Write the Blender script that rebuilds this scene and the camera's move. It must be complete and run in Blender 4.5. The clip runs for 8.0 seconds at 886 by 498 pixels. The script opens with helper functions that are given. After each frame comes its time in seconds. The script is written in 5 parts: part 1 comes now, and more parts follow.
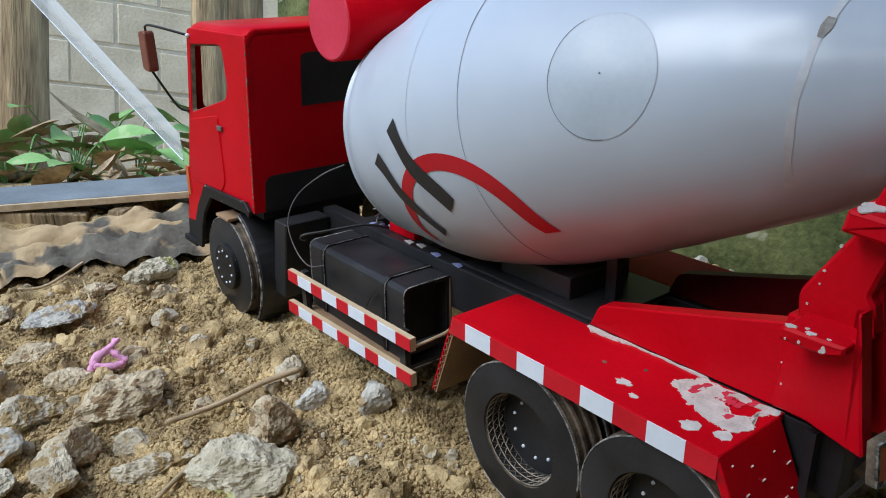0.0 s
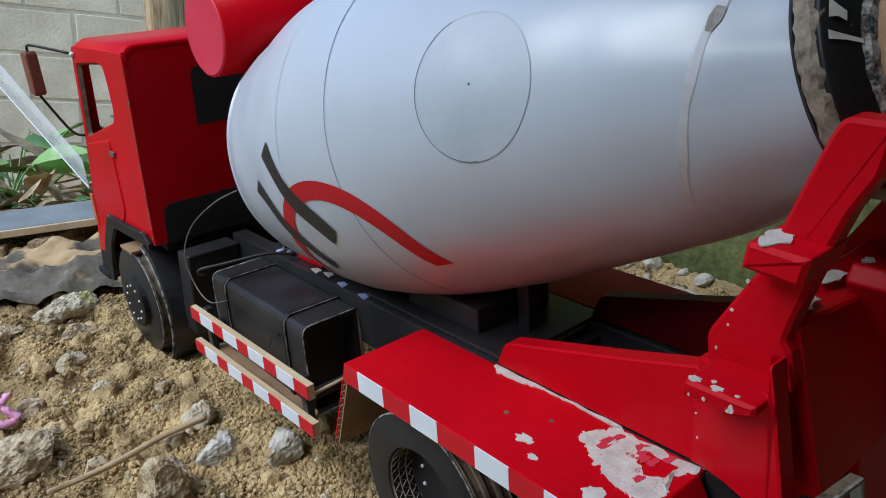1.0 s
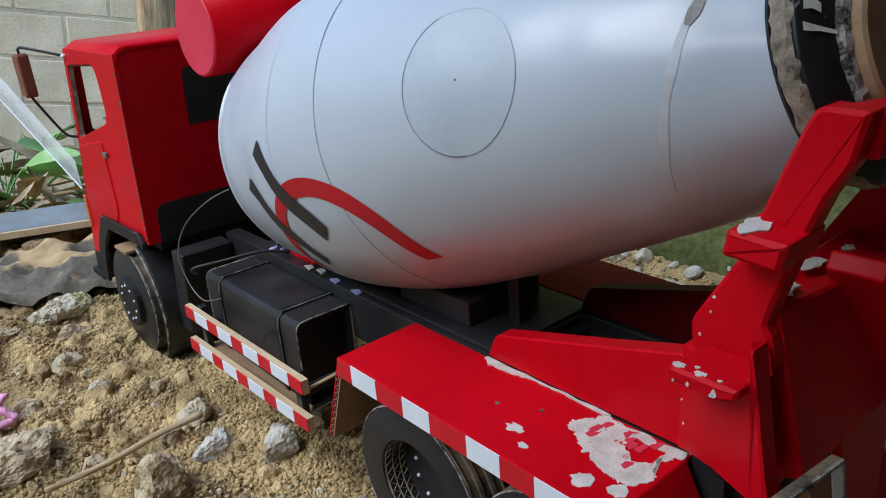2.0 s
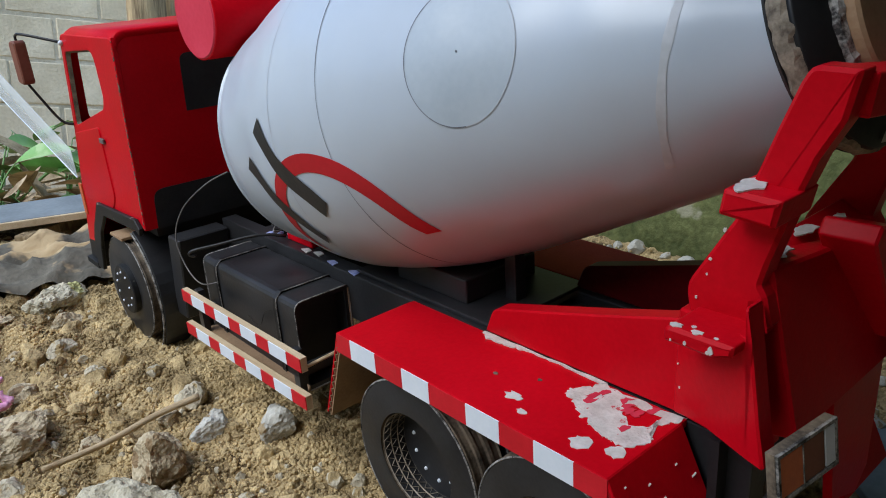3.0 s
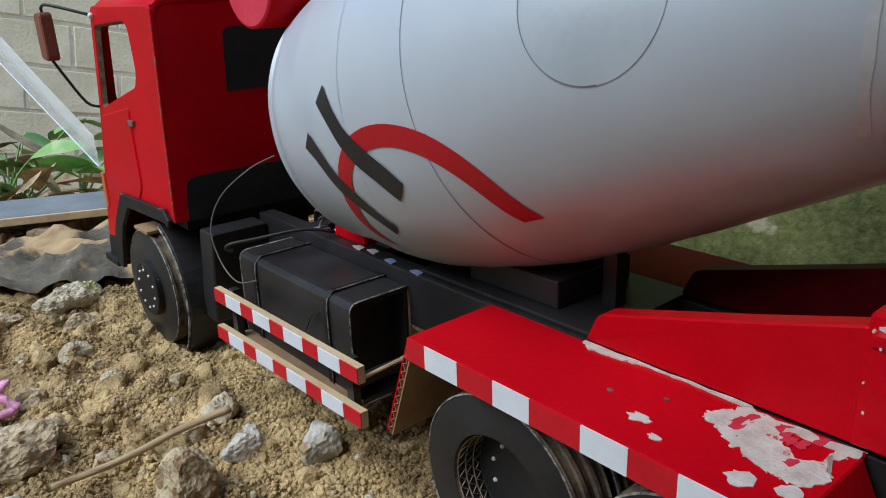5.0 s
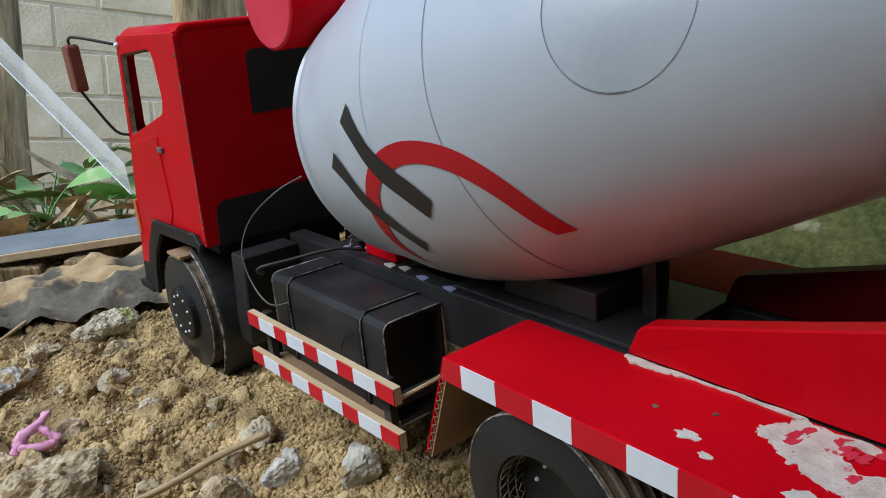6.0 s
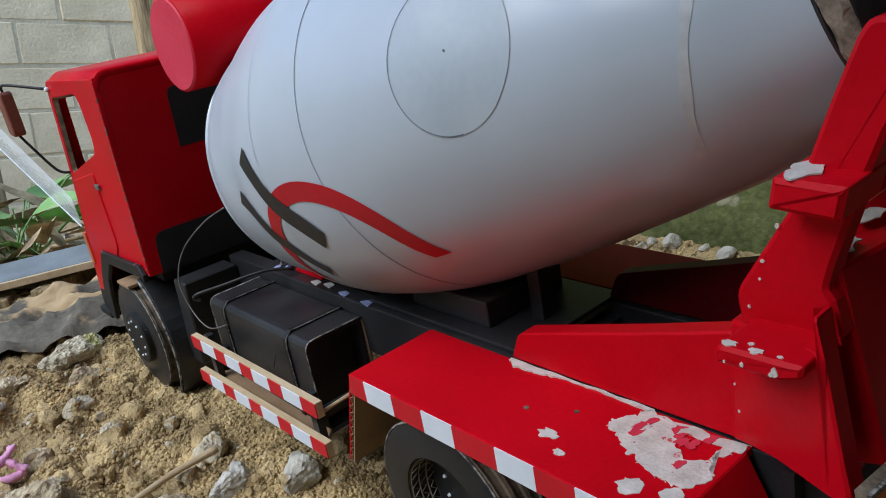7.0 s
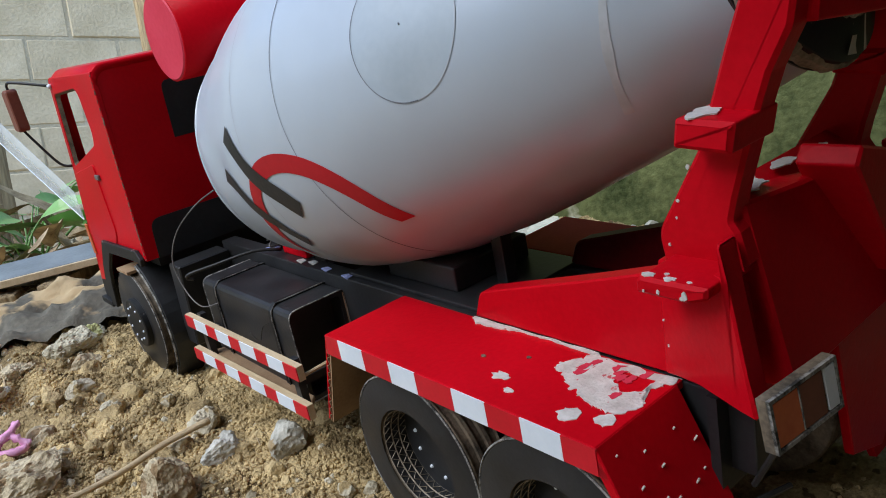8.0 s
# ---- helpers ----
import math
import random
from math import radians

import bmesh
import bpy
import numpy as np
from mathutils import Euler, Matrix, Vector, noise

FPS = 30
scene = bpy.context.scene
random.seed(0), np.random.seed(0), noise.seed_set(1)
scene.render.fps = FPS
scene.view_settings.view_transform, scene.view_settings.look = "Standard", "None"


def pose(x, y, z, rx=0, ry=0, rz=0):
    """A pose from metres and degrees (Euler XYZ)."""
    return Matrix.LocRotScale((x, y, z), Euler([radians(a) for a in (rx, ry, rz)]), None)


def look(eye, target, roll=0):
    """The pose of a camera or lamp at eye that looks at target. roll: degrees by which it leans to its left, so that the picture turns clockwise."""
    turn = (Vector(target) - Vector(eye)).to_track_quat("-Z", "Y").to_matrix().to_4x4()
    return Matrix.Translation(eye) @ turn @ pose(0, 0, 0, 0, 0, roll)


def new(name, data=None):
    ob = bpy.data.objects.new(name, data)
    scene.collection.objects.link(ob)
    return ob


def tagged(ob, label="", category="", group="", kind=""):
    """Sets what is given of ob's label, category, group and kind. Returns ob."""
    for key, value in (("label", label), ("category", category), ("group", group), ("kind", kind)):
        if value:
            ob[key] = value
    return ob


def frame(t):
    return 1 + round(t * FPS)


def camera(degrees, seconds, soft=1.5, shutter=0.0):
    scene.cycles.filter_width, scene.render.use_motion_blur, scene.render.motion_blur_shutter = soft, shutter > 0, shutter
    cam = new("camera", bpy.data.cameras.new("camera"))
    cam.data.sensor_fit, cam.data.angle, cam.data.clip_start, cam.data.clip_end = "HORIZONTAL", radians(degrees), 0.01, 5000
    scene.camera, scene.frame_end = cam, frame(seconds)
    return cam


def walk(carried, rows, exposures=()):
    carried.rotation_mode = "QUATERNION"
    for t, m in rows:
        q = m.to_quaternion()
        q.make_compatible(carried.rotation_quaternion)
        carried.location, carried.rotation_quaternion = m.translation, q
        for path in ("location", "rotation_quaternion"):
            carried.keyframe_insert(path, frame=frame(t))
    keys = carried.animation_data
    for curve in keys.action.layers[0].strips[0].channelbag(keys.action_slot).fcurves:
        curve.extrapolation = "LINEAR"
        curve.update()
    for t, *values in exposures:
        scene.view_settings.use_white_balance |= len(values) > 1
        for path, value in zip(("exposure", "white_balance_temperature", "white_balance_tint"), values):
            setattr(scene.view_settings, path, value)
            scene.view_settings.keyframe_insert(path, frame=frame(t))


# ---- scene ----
cam = camera(60.0, 8.0, soft=1.0)
PATH = [
    (0, (-0.3559, -0.3100, 0.2753), (0.7468, 1.0878, -0.3882), -0.53),
    (0.5, (-0.3046, -0.2836, 0.2660), (0.8075, 1.1115, -0.3872), -3.44),
    (1, (-0.2779, -0.3006, 0.2767), (0.8325, 1.0787, -0.4120), -3.86),
    (2.5, (-0.2843, -0.3080, 0.2728), (0.8385, 1.0605, -0.4173), -4.71),
    (3, (-0.2908, -0.3108, 0.2641), (0.8524, 1.0465, -0.4147), -4.02),
    (3.5, (-0.2727, -0.2954, 0.2700), (0.8864, 1.0549, -0.3957), -3.52),
    (4, (-0.2787, -0.2592, 0.2470), (0.8892, 1.0963, -0.3923), -2.70),
    (4.5, (-0.2899, -0.2507, 0.2317), (0.8841, 1.1064, -0.3929), -1.15),
    (6, (-0.2828, -0.2405, 0.2324), (0.8118, 1.1942, -0.3621), -5.47),
    (6.5, (-0.2765, -0.2524, 0.2320), (0.7710, 1.2292, -0.3318), -2.73),
    (7, (-0.2583, -0.2885, 0.2556), (0.8294, 1.1270, -0.3950), -10.45),
    (7.5, (-0.2529, -0.3208, 0.2472), (0.8168, 1.0983, -0.4251), -12.53),
    (8, (-0.2657, -0.3244, 0.2395), (0.8158, 1.1114, -0.3761), -11.24),
]
# the truck stands on the slope of a sand heap: places on the heap are given on its flat and laid on the slope
SLOPE = radians(18)
PIVOT = Vector((-0.05, 0.10, -0.021))
AHEAD = Vector((0.645, 0.764, 0)).normalized()
ON_SLOPE = Matrix.Translation(PIVOT) @ Matrix.Rotation(SLOPE, 4, Vector((AHEAD.y, -AHEAD.x, 0))) @ Matrix.Translation(-PIVOT)
walk(cam, [(t, ON_SLOPE @ look(eye, target, roll)) for t, eye, target, roll in PATH],
     [(0, 0.94, 5850, 6), (1, 0.84, 5850, 6), (2.5, 0.90, 5850, 6), (4, 0.80, 6100, 5), (6.5, 0.80, 6100, 5), (7, 0.78, 5950, 6), (7.5, 0.92, 5950, 6), (8, 0.96, 5950, 6)])

# ---------------------------------------------------------------- light
world = bpy.data.worlds.new("sky")
scene.world = world
world.use_nodes = True
wn, wl = world.node_tree.nodes, world.node_tree.links
sky = wn.new("ShaderNodeTexSky")
sky.sky_type = "NISHITA"
sky.sun_disc = False
sky.sun_elevation = radians(43)
sky.sun_rotation = radians(-98)
sky.air_density, sky.dust_density = 1.0, 1.0
wl.new(sky.outputs[0], wn["Background"].inputs[0])
wn["Background"].inputs[1].default_value = 0.15
sun = bpy.data.lights.new("sun", "SUN")
sun.energy, sun.angle, sun.color = 1.35, radians(42), (1.0, 0.985, 0.965)
new("sun", sun).matrix_world = look((-2.2, -0.3, 2.1), (0, 0, 0))

# ---------------------------------------------------------------- materials


def mat(name, c1, c2, rough=0.5, scale=40, fine=500, bump=0.15, depth=0.0006, metallic=0.0, spots=None, spot_scale=120, spot_at=0.66, spread=0.5, spec=0.35, stretch=None, vary=0.11):
    """Two-scale noise colour with relief; spots: a second colour in ragged patches."""
    m = bpy.data.materials.new(name)
    m.use_nodes = True
    n, l = m.node_tree.nodes, m.node_tree.links
    b = n["Principled BSDF"]
    co = n.new("ShaderNodeTexCoord")
    big = n.new("ShaderNodeTexNoise")
    big.inputs["Scale"].default_value = scale
    big.inputs["Detail"].default_value = 6
    small = n.new("ShaderNodeTexNoise")
    small.inputs["Scale"].default_value = fine
    small.inputs["Detail"].default_value = 4
    place = co.outputs["Object"]
    if stretch:
        mp = n.new("ShaderNodeMapping")
        mp.inputs["Scale"].default_value = stretch
        l.new(place, mp.inputs["Vector"])
        place = mp.outputs[0]
    for t in (big, small):
        l.new(place, t.inputs["Vector"])
    add = n.new("ShaderNodeMath")
    add.operation = "MULTIPLY_ADD"
    l.new(small.outputs[0], add.inputs[0])
    add.inputs[1].default_value = 0.45
    l.new(big.outputs[0], add.inputs[2])
    ramp = n.new("ShaderNodeValToRGB")
    ramp.color_ramp.elements[0].position, ramp.color_ramp.elements[1].position = 0.72 - spread / 2, 0.72 + spread / 2
    ramp.color_ramp.elements[0].color, ramp.color_ramp.elements[1].color = (*c1, 1), (*c2, 1)
    l.new(add.outputs[0], ramp.inputs[0])
    out = ramp.outputs[0]
    if spots:
        sp = n.new("ShaderNodeTexNoise")
        sp.inputs["Scale"].default_value = spot_scale
        sp.inputs["Detail"].default_value = 5
        l.new(co.outputs["Object"], sp.inputs["Vector"])
        r2 = n.new("ShaderNodeValToRGB")
        r2.color_ramp.elements[0].position, r2.color_ramp.elements[1].position = spot_at, spot_at + 0.03
        l.new(sp.outputs[0], r2.inputs[0])
        mix = n.new("ShaderNodeMixRGB")
        l.new(r2.outputs[0], mix.inputs[0])
        l.new(out, mix.inputs[1])
        mix.inputs[2].default_value = (*spots, 1)
        out = mix.outputs[0]
    l.new(out, b.inputs["Base Color"])
    rr = n.new("ShaderNodeMapRange")
    rr.inputs["To Min"].default_value, rr.inputs["To Max"].default_value = max(rough - vary, 0.02), min(rough + vary, 1)
    l.new(big.outputs[0], rr.inputs[0])
    l.new(rr.outputs[0], b.inputs["Roughness"])
    b.inputs["Metallic"].default_value = metallic
    b.inputs["Specular IOR Level"].default_value = spec
    bp = n.new("ShaderNodeBump")
    bp.inputs["Strength"].default_value = bump
    bp.inputs["Distance"].default_value = depth
    l.new(add.outputs[0], bp.inputs["Height"])
    l.new(bp.outputs[0], b.inputs["Normal"])
    return m


RED = mat("red_paint", (0.46, 0.0012, 0.007), (0.60, 0.0022, 0.012), 0.33, 18, 420, 0.30, 0.0007, spec=0.07)
RED_PAPER = mat("red_paper", (0.42, 0.006, 0.014), (0.52, 0.012, 0.022), 0.5, 18, 300, 0.12, 0.0004)
PINK_PAPER = mat("worn_red_paper", (0.55, 0.02, 0.05), (0.66, 0.05, 0.09), 0.6, 18, 300, 0.1, 0.0004)
BLACK = mat("black_paper", (0.014, 0.014, 0.015), (0.030, 0.030, 0.032), 0.40, 30, 400, 0.3, 0.0006, spec=0.40)
BLACK_WORN = mat("worn_black_paper", (0.007, 0.007, 0.008), (0.015, 0.015, 0.015), 0.5, 30, 400, 0.3, 0.0006, spots=(0.16, 0.14, 0.12), spot_scale=160, spot_at=0.69)
WHITE = mat("white_paper", (0.46, 0.515, 0.585), (0.51, 0.565, 0.635), 0.28, 5, 45, 0.10, 0.0016, spec=0.65, vary=0.0)
CARD = mat("brown_cardboard", (0.25, 0.15, 0.08), (0.38, 0.25, 0.14), 0.8, 40, 600, 0.3, 0.0006)
CARD_DARK = mat("dirty_cardboard", (0.045, 0.036, 0.028), (0.26, 0.20, 0.14), 0.85, 120, 700, 0.5, 0.0008)
# red darkened to carry the shade on the far rib
RED_SHADED = mat("shaded_red_paint", (0.06, 0.002, 0.003), (0.11, 0.003, 0.005), 0.45, 25, 420, 0.25, 0.0005, spec=0.1)
CARD_RED = mat("reddish_cardboard", (0.34, 0.040, 0.024), (0.46, 0.070, 0.040), 0.7, 40, 600, 0.2, 0.0005, spec=0.08)
WOOD = mat("raw_wood", (0.45, 0.33, 0.19), (0.64, 0.51, 0.33), 0.75, 120, 900, 0.6, 0.0006, stretch=(1, 0.12, 1))
TAPE_W = mat("white_reflective_tape", (0.70, 0.75, 0.82), (0.78, 0.82, 0.88), 0.35, 60, 500, 0.1, 0.0003)
TAPE_R = mat("red_reflective_tape", (0.50, 0.006, 0.016), (0.62, 0.010, 0.024), 0.40, 60, 500, 0.1, 0.0003)
PEEL = mat("peeled_pale_paint", (0.52, 0.50, 0.45), (0.72, 0.70, 0.65), 0.6, 150, 700, 0.6, 0.001)
PEEL_RED = mat("half_peeled_paint", (0.50, 0.47, 0.42), (0.74, 0.71, 0.65), 0.6, 150, 700, 0.8, 0.0012, spots=(0.52, 0.10, 0.10), spot_scale=190, spot_at=0.60)
WIRE = mat("dark_wire", (0.014, 0.013, 0.013), (0.03, 0.028, 0.026), 0.4, 60, 400, 0.1, 0.0003)
THREAD = mat("grey_wire", (0.12, 0.11, 0.11), (0.22, 0.21, 0.20), 0.4, 60, 400, 0.1, 0.0003, metallic=0.4)
PENCIL = mat("pencil_line", (0.11, 0.12, 0.15), (0.30, 0.31, 0.35), 0.7, 80, 900, 0.1, 0.0002)
PENCIL_FAINT = mat("faint_pencil_line", (0.42, 0.43, 0.47), (0.56, 0.58, 0.62), 0.7, 80, 900, 0.1, 0.0002)
TAPE_DIRT = mat("dirty_tape", (0.20, 0.19, 0.17), (0.36, 0.35, 0.32), 0.6, 200, 700, 0.3, 0.0005)
FRAY = mat("frayed_paper_edge", (0.03, 0.028, 0.026), (0.36, 0.34, 0.31), 0.8, 160, 900, 0.5, 0.0006, spread=0.25)
FLUTE = mat("grey_brown_flute", (0.10, 0.08, 0.06), (0.40, 0.34, 0.26), 0.85, 150, 800, 0.4, 0.0006)
TAPE_OLD = mat("yellowed_tape", (0.46, 0.48, 0.50), (0.60, 0.62, 0.66), 0.5, 60, 300, 0.2, 0.0004)
GLUE = mat("blue_glue", (0.22, 0.26, 0.55), (0.45, 0.48, 0.72), 0.3, 200, 700, 0.3, 0.0006)
GREY_PATCH = mat("grey_circle_paper", (0.42, 0.48, 0.54), (0.49, 0.545, 0.60), 0.34, 30, 300, 0.1, 0.0004, spec=0.5, vary=0.03)
ORANGE = mat("orange_lens", (0.50, 0.10, 0.03), (0.62, 0.16, 0.05), 0.4, 80, 400, 0.1, 0.0003)
BROWN = mat("brown_mirror_card", (0.16, 0.05, 0.03), (0.22, 0.075, 0.045), 0.5, 60, 500, 0.15, 0.0004)
SAND = mat("damp_sand", (0.12, 0.078, 0.032), (0.62, 0.46, 0.225), 0.92, 22, 380, 1.0, 0.008, spots=(0.12, 0.078, 0.034), spot_scale=60, spot_at=0.59, spread=0.5)
CRUMB = mat("sand_crumb", (0.16, 0.108, 0.045), (0.70, 0.53, 0.27), 0.95, 45, 700, 1.0, 0.0026, spread=0.45)
ROCK = mat("grey_stone", (0.30, 0.25, 0.165), (0.66, 0.59, 0.44), 0.9, 60, 500, 1.0, 0.003, spots=(0.34, 0.25, 0.12), spot_scale=70, spot_at=0.53)
ROCK_TAN = mat("sandy_stone", (0.32, 0.24, 0.14), (0.66, 0.56, 0.38), 0.92, 55, 420, 1.0, 0.004, spots=(0.28, 0.19, 0.10), spot_scale=80, spot_at=0.56)
ROCK_BLUE = mat("pale_grey_stone", (0.34, 0.325, 0.275), (0.60, 0.575, 0.50), 0.85, 60, 500, 0.8, 0.002, spots=(0.36, 0.27, 0.15), spot_scale=70, spot_at=0.56)
ROCK_MOSS = mat("mossy_stone", (0.36, 0.315, 0.21), (0.68, 0.62, 0.47), 0.9, 60, 420, 1.0, 0.004, spots=(0.48, 0.46, 0.20), spot_scale=30, spot_at=0.62)
PALE = mat("pale_dusty_slab", (0.52, 0.50, 0.40), (0.74, 0.72, 0.60), 0.9, 30, 300, 0.6, 0.002, spots=(0.36, 0.35, 0.22), spot_scale=22, spot_at=0.62)
MOSS_WALL = mat("mossy_render", (0.022, 0.034, 0.009), (0.20, 0.215, 0.085), 0.95, 14, 130, 1.0, 0.006, spots=(0.32, 0.31, 0.21), spot_scale=13, spot_at=0.60, spread=0.5, spec=0.15)
BLOCK = mat("concrete_block", (0.48, 0.40, 0.26), (0.78, 0.68, 0.50), 0.95, 5, 70, 0.9, 0.010, spots=(0.22, 0.18, 0.12), spot_scale=3.2, spot_at=0.62, spread=0.7)
MORTAR = mat("old_mortar", (0.42, 0.365, 0.26), (0.68, 0.61, 0.47), 0.95, 9, 90, 0.9, 0.008)
BARK = mat("weathered_timber", (0.10, 0.065, 0.032), (0.52, 0.39, 0.22), 0.9, 26, 160, 1.0, 0.012, stretch=(1, 1, 0.10), spread=0.4)
LEAF = mat("green_leaf", (0.17, 0.36, 0.08), (0.33, 0.53, 0.20), 0.4, 14, 90, 0.5, 0.003, spots=(0.40, 0.54, 0.24), spot_scale=16, spot_at=0.62)
LEAF_DARK = mat("dark_green_leaf", (0.09, 0.20, 0.04), (0.18, 0.32, 0.09), 0.5, 20, 160, 0.3, 0.002)
LEAF_DRY = mat("dry_leaf", (0.17, 0.115, 0.06), (0.56, 0.44, 0.28), 0.85, 26, 160, 0.6, 0.003, spread=0.4)
BOARD = mat("grey_painted_board", (0.13, 0.15, 0.165), (0.24, 0.27, 0.29), 0.55, 20, 200, 0.3, 0.001)
SLATE = mat("grey_crumpled_sheet", (0.045, 0.042, 0.036), (0.15, 0.138, 0.115), 0.8, 10, 120, 0.7, 0.004, spots=(0.40, 0.29, 0.155), spot_scale=9, spot_at=0.57)
SHEET = mat("dusty_grey_sheet", (0.06, 0.056, 0.046), (0.20, 0.18, 0.14), 0.85, 14, 160, 0.8, 0.004, spots=(0.46, 0.34, 0.19), spot_scale=11, spot_at=0.50, spec=0.2)
PINK = mat("pink_cloth", (0.62, 0.24, 0.42), (0.82, 0.44, 0.64), 0.7, 120, 600, 0.6, 0.001)
STRAW = mat("dry_straw", (0.30, 0.21, 0.11), (0.60, 0.47, 0.29), 0.8, 260, 900, 0.8, 0.0008, stretch=(0.12, 1, 1))

# ---------------------------------------------------------------- mesh helpers


def part(name, bm, material, parent=None, label="", smooth=False):
    """One mesh object from a bmesh, under a thing or a part."""
    me = bpy.data.meshes.new(name)
    bmesh.ops.recalc_face_normals(bm, faces=bm.faces)
    bm.to_mesh(me)
    bm.free()
    for p in me.polygons:
        p.use_smooth = smooth
    me.materials.append(material)
    ob = new(name, me)
    if parent is not None:
        ob.parent = parent
    if label:
        ob["label"] = label
    return ob


def bevel(bm, w, seg=2, angle=30):
    edges = [e for e in bm.edges if len(e.link_faces) == 2 and e.calc_face_angle(0) > radians(angle)]
    bmesh.ops.bevel(bm, geom=edges, offset=w, segments=seg, affect="EDGES", profile=0.5)
    return bm


def box(x0, x1, y0, y1, z0, z1, w=0.0006, seg=2):
    bm = bmesh.new()
    bmesh.ops.create_cube(bm, size=1)
    for v in bm.verts:
        v.co = (x0 + (v.co.x + 0.5) * (x1 - x0), y0 + (v.co.y + 0.5) * (y1 - y0), z0 + (v.co.z + 0.5) * (z1 - z0))
    if w:
        bevel(bm, w, seg)
    return bm


def plate(outline, lo, hi, axis="x", holes=(), w=0.0005):
    """A flat outline with holes, given thickness along an axis."""
    place = {"x": lambda a, b, c: (c, a, b), "y": lambda a, b, c: (a, c, b), "z": lambda a, b, c: (a, b, c)}[axis]
    bm = bmesh.new()
    for loop in (outline, *holes):
        vs = [bm.verts.new(place(a, b, lo)) for a, b in loop]
        for i in range(len(vs)):
            bm.edges.new((vs[i - 1], vs[i]))
    bmesh.ops.triangle_fill(bm, use_beauty=True, use_dissolve=False, edges=bm.edges[:])
    bmesh.ops.dissolve_limit(bm, angle_limit=0.01, verts=bm.verts[:], edges=bm.edges[:])
    ext = bmesh.ops.extrude_face_region(bm, geom=bm.faces[:])
    d = Vector(place(0, 0, hi - lo))
    for v in ext["geom"]:
        if isinstance(v, bmesh.types.BMVert):
            v.co += d
    bmesh.ops.recalc_face_normals(bm, faces=bm.faces)
    if w:
        bevel(bm, w, 1, 60)
    return bm


def rounded(points, r, n=4):
    """An outline with its corners rounded; r one radius or one per corner."""
    out = []
    k = len(points)
    for i in range(k):
        p, a, b = Vector(points[i]), Vector(points[i - 1]), Vector(points[(i + 1) % k])
        ri = r[i] if isinstance(r, (list, tuple)) else r
        if ri <= 0:
            out.append(tuple(p))
            continue
        ri = min(ri, (a - p).length * 0.45, (b - p).length * 0.45)
        p0, p1 = p + (a - p).normalized() * ri, p + (b - p).normalized() * ri
        for j in range(n + 1):
            t = j / n
            out.append(tuple(p0 * (1 - t) ** 2 + p * 2 * t * (1 - t) + p1 * t * t))
    return out


def tube(points, r, sides=6, smooth_steps=0):
    """A round wire along points."""
    pts = [Vector(p) for p in points]
    if smooth_steps:
        res = []
        for i in range(len(pts) - 1):
            p0, p1, p2, p3 = pts[max(i - 1, 0)], pts[i], pts[i + 1], pts[min(i + 2, len(pts) - 1)]
            for j in range(smooth_steps):
                t = j / smooth_steps
                res.append(0.5 * (2 * p1 + (p2 - p0) * t + (2 * p0 - 5 * p1 + 4 * p2 - p3) * t * t + (3 * p1 - p0 - 3 * p2 + p3) * t ** 3))
        pts = res + [pts[-1]]
    bm = bmesh.new()
    rows = []
    for i, p in enumerate(pts):
        d = (pts[min(i + 1, len(pts) - 1)] - pts[max(i - 1, 0)]).normalized()
        u = d.orthogonal().normalized() if i == 0 else (u - d * u.dot(d)).normalized()
        v = d.cross(u)
        rad = r(i / (len(pts) - 1)) if callable(r) else r
        rows.append([bm.verts.new(p + (u * math.cos(a) + v * math.sin(a)) * rad) for a in (2 * math.pi * k / sides for k in range(sides))])
    for a, b in zip(rows, rows[1:]):
        for k in range(sides):
            bm.faces.new((a[k - 1], a[k], b[k], b[k - 1]))
    bm.faces.new(rows[0])
    bm.faces.new(rows[-1])
    return bm


def lathe(profile, n=64, to=None):
    """A body of revolution about local x; profile rows of (x, r). to: a matrix."""
    bm = bmesh.new()
    rows = []
    for x, r in profile:
        if r < 1e-6:
            rows.append([bm.verts.new((x, 0, 0))])
        else:
            rows.append([bm.verts.new((x, r * math.cos(2 * math.pi * k / n), r * math.sin(2 * math.pi * k / n))) for k in range(n)])
    for a, b in zip(rows, rows[1:]):
        for k in range(n):
            q = [a[k - 1] if len(a) > 1 else a[0]]
            if len(a) > 1:
                q.append(a[k])
            if len(b) > 1:
                q += [b[k], b[k - 1]]
            else:
                q.append(b[0])
            bm.faces.new(q)
    if to is not None:
        bm.transform(to)
    return bm


def joined(*parts_):
    bm = parts_[0]
    for b in parts_[1:]:
        me = bpy.data.meshes.new("tmp")
        b.to_mesh(me)
        b.free()
        bm.from_mesh(me)
        bpy.data.meshes.remove(me)
    return bm


XC = -0.0125


def mx(x):
    return 2 * XC - x


def empty(name, label, category, group=""):
    return tagged(new(name), label, category, group)

# ---------------------------------------------------------------- ground


GROUND = -0.021


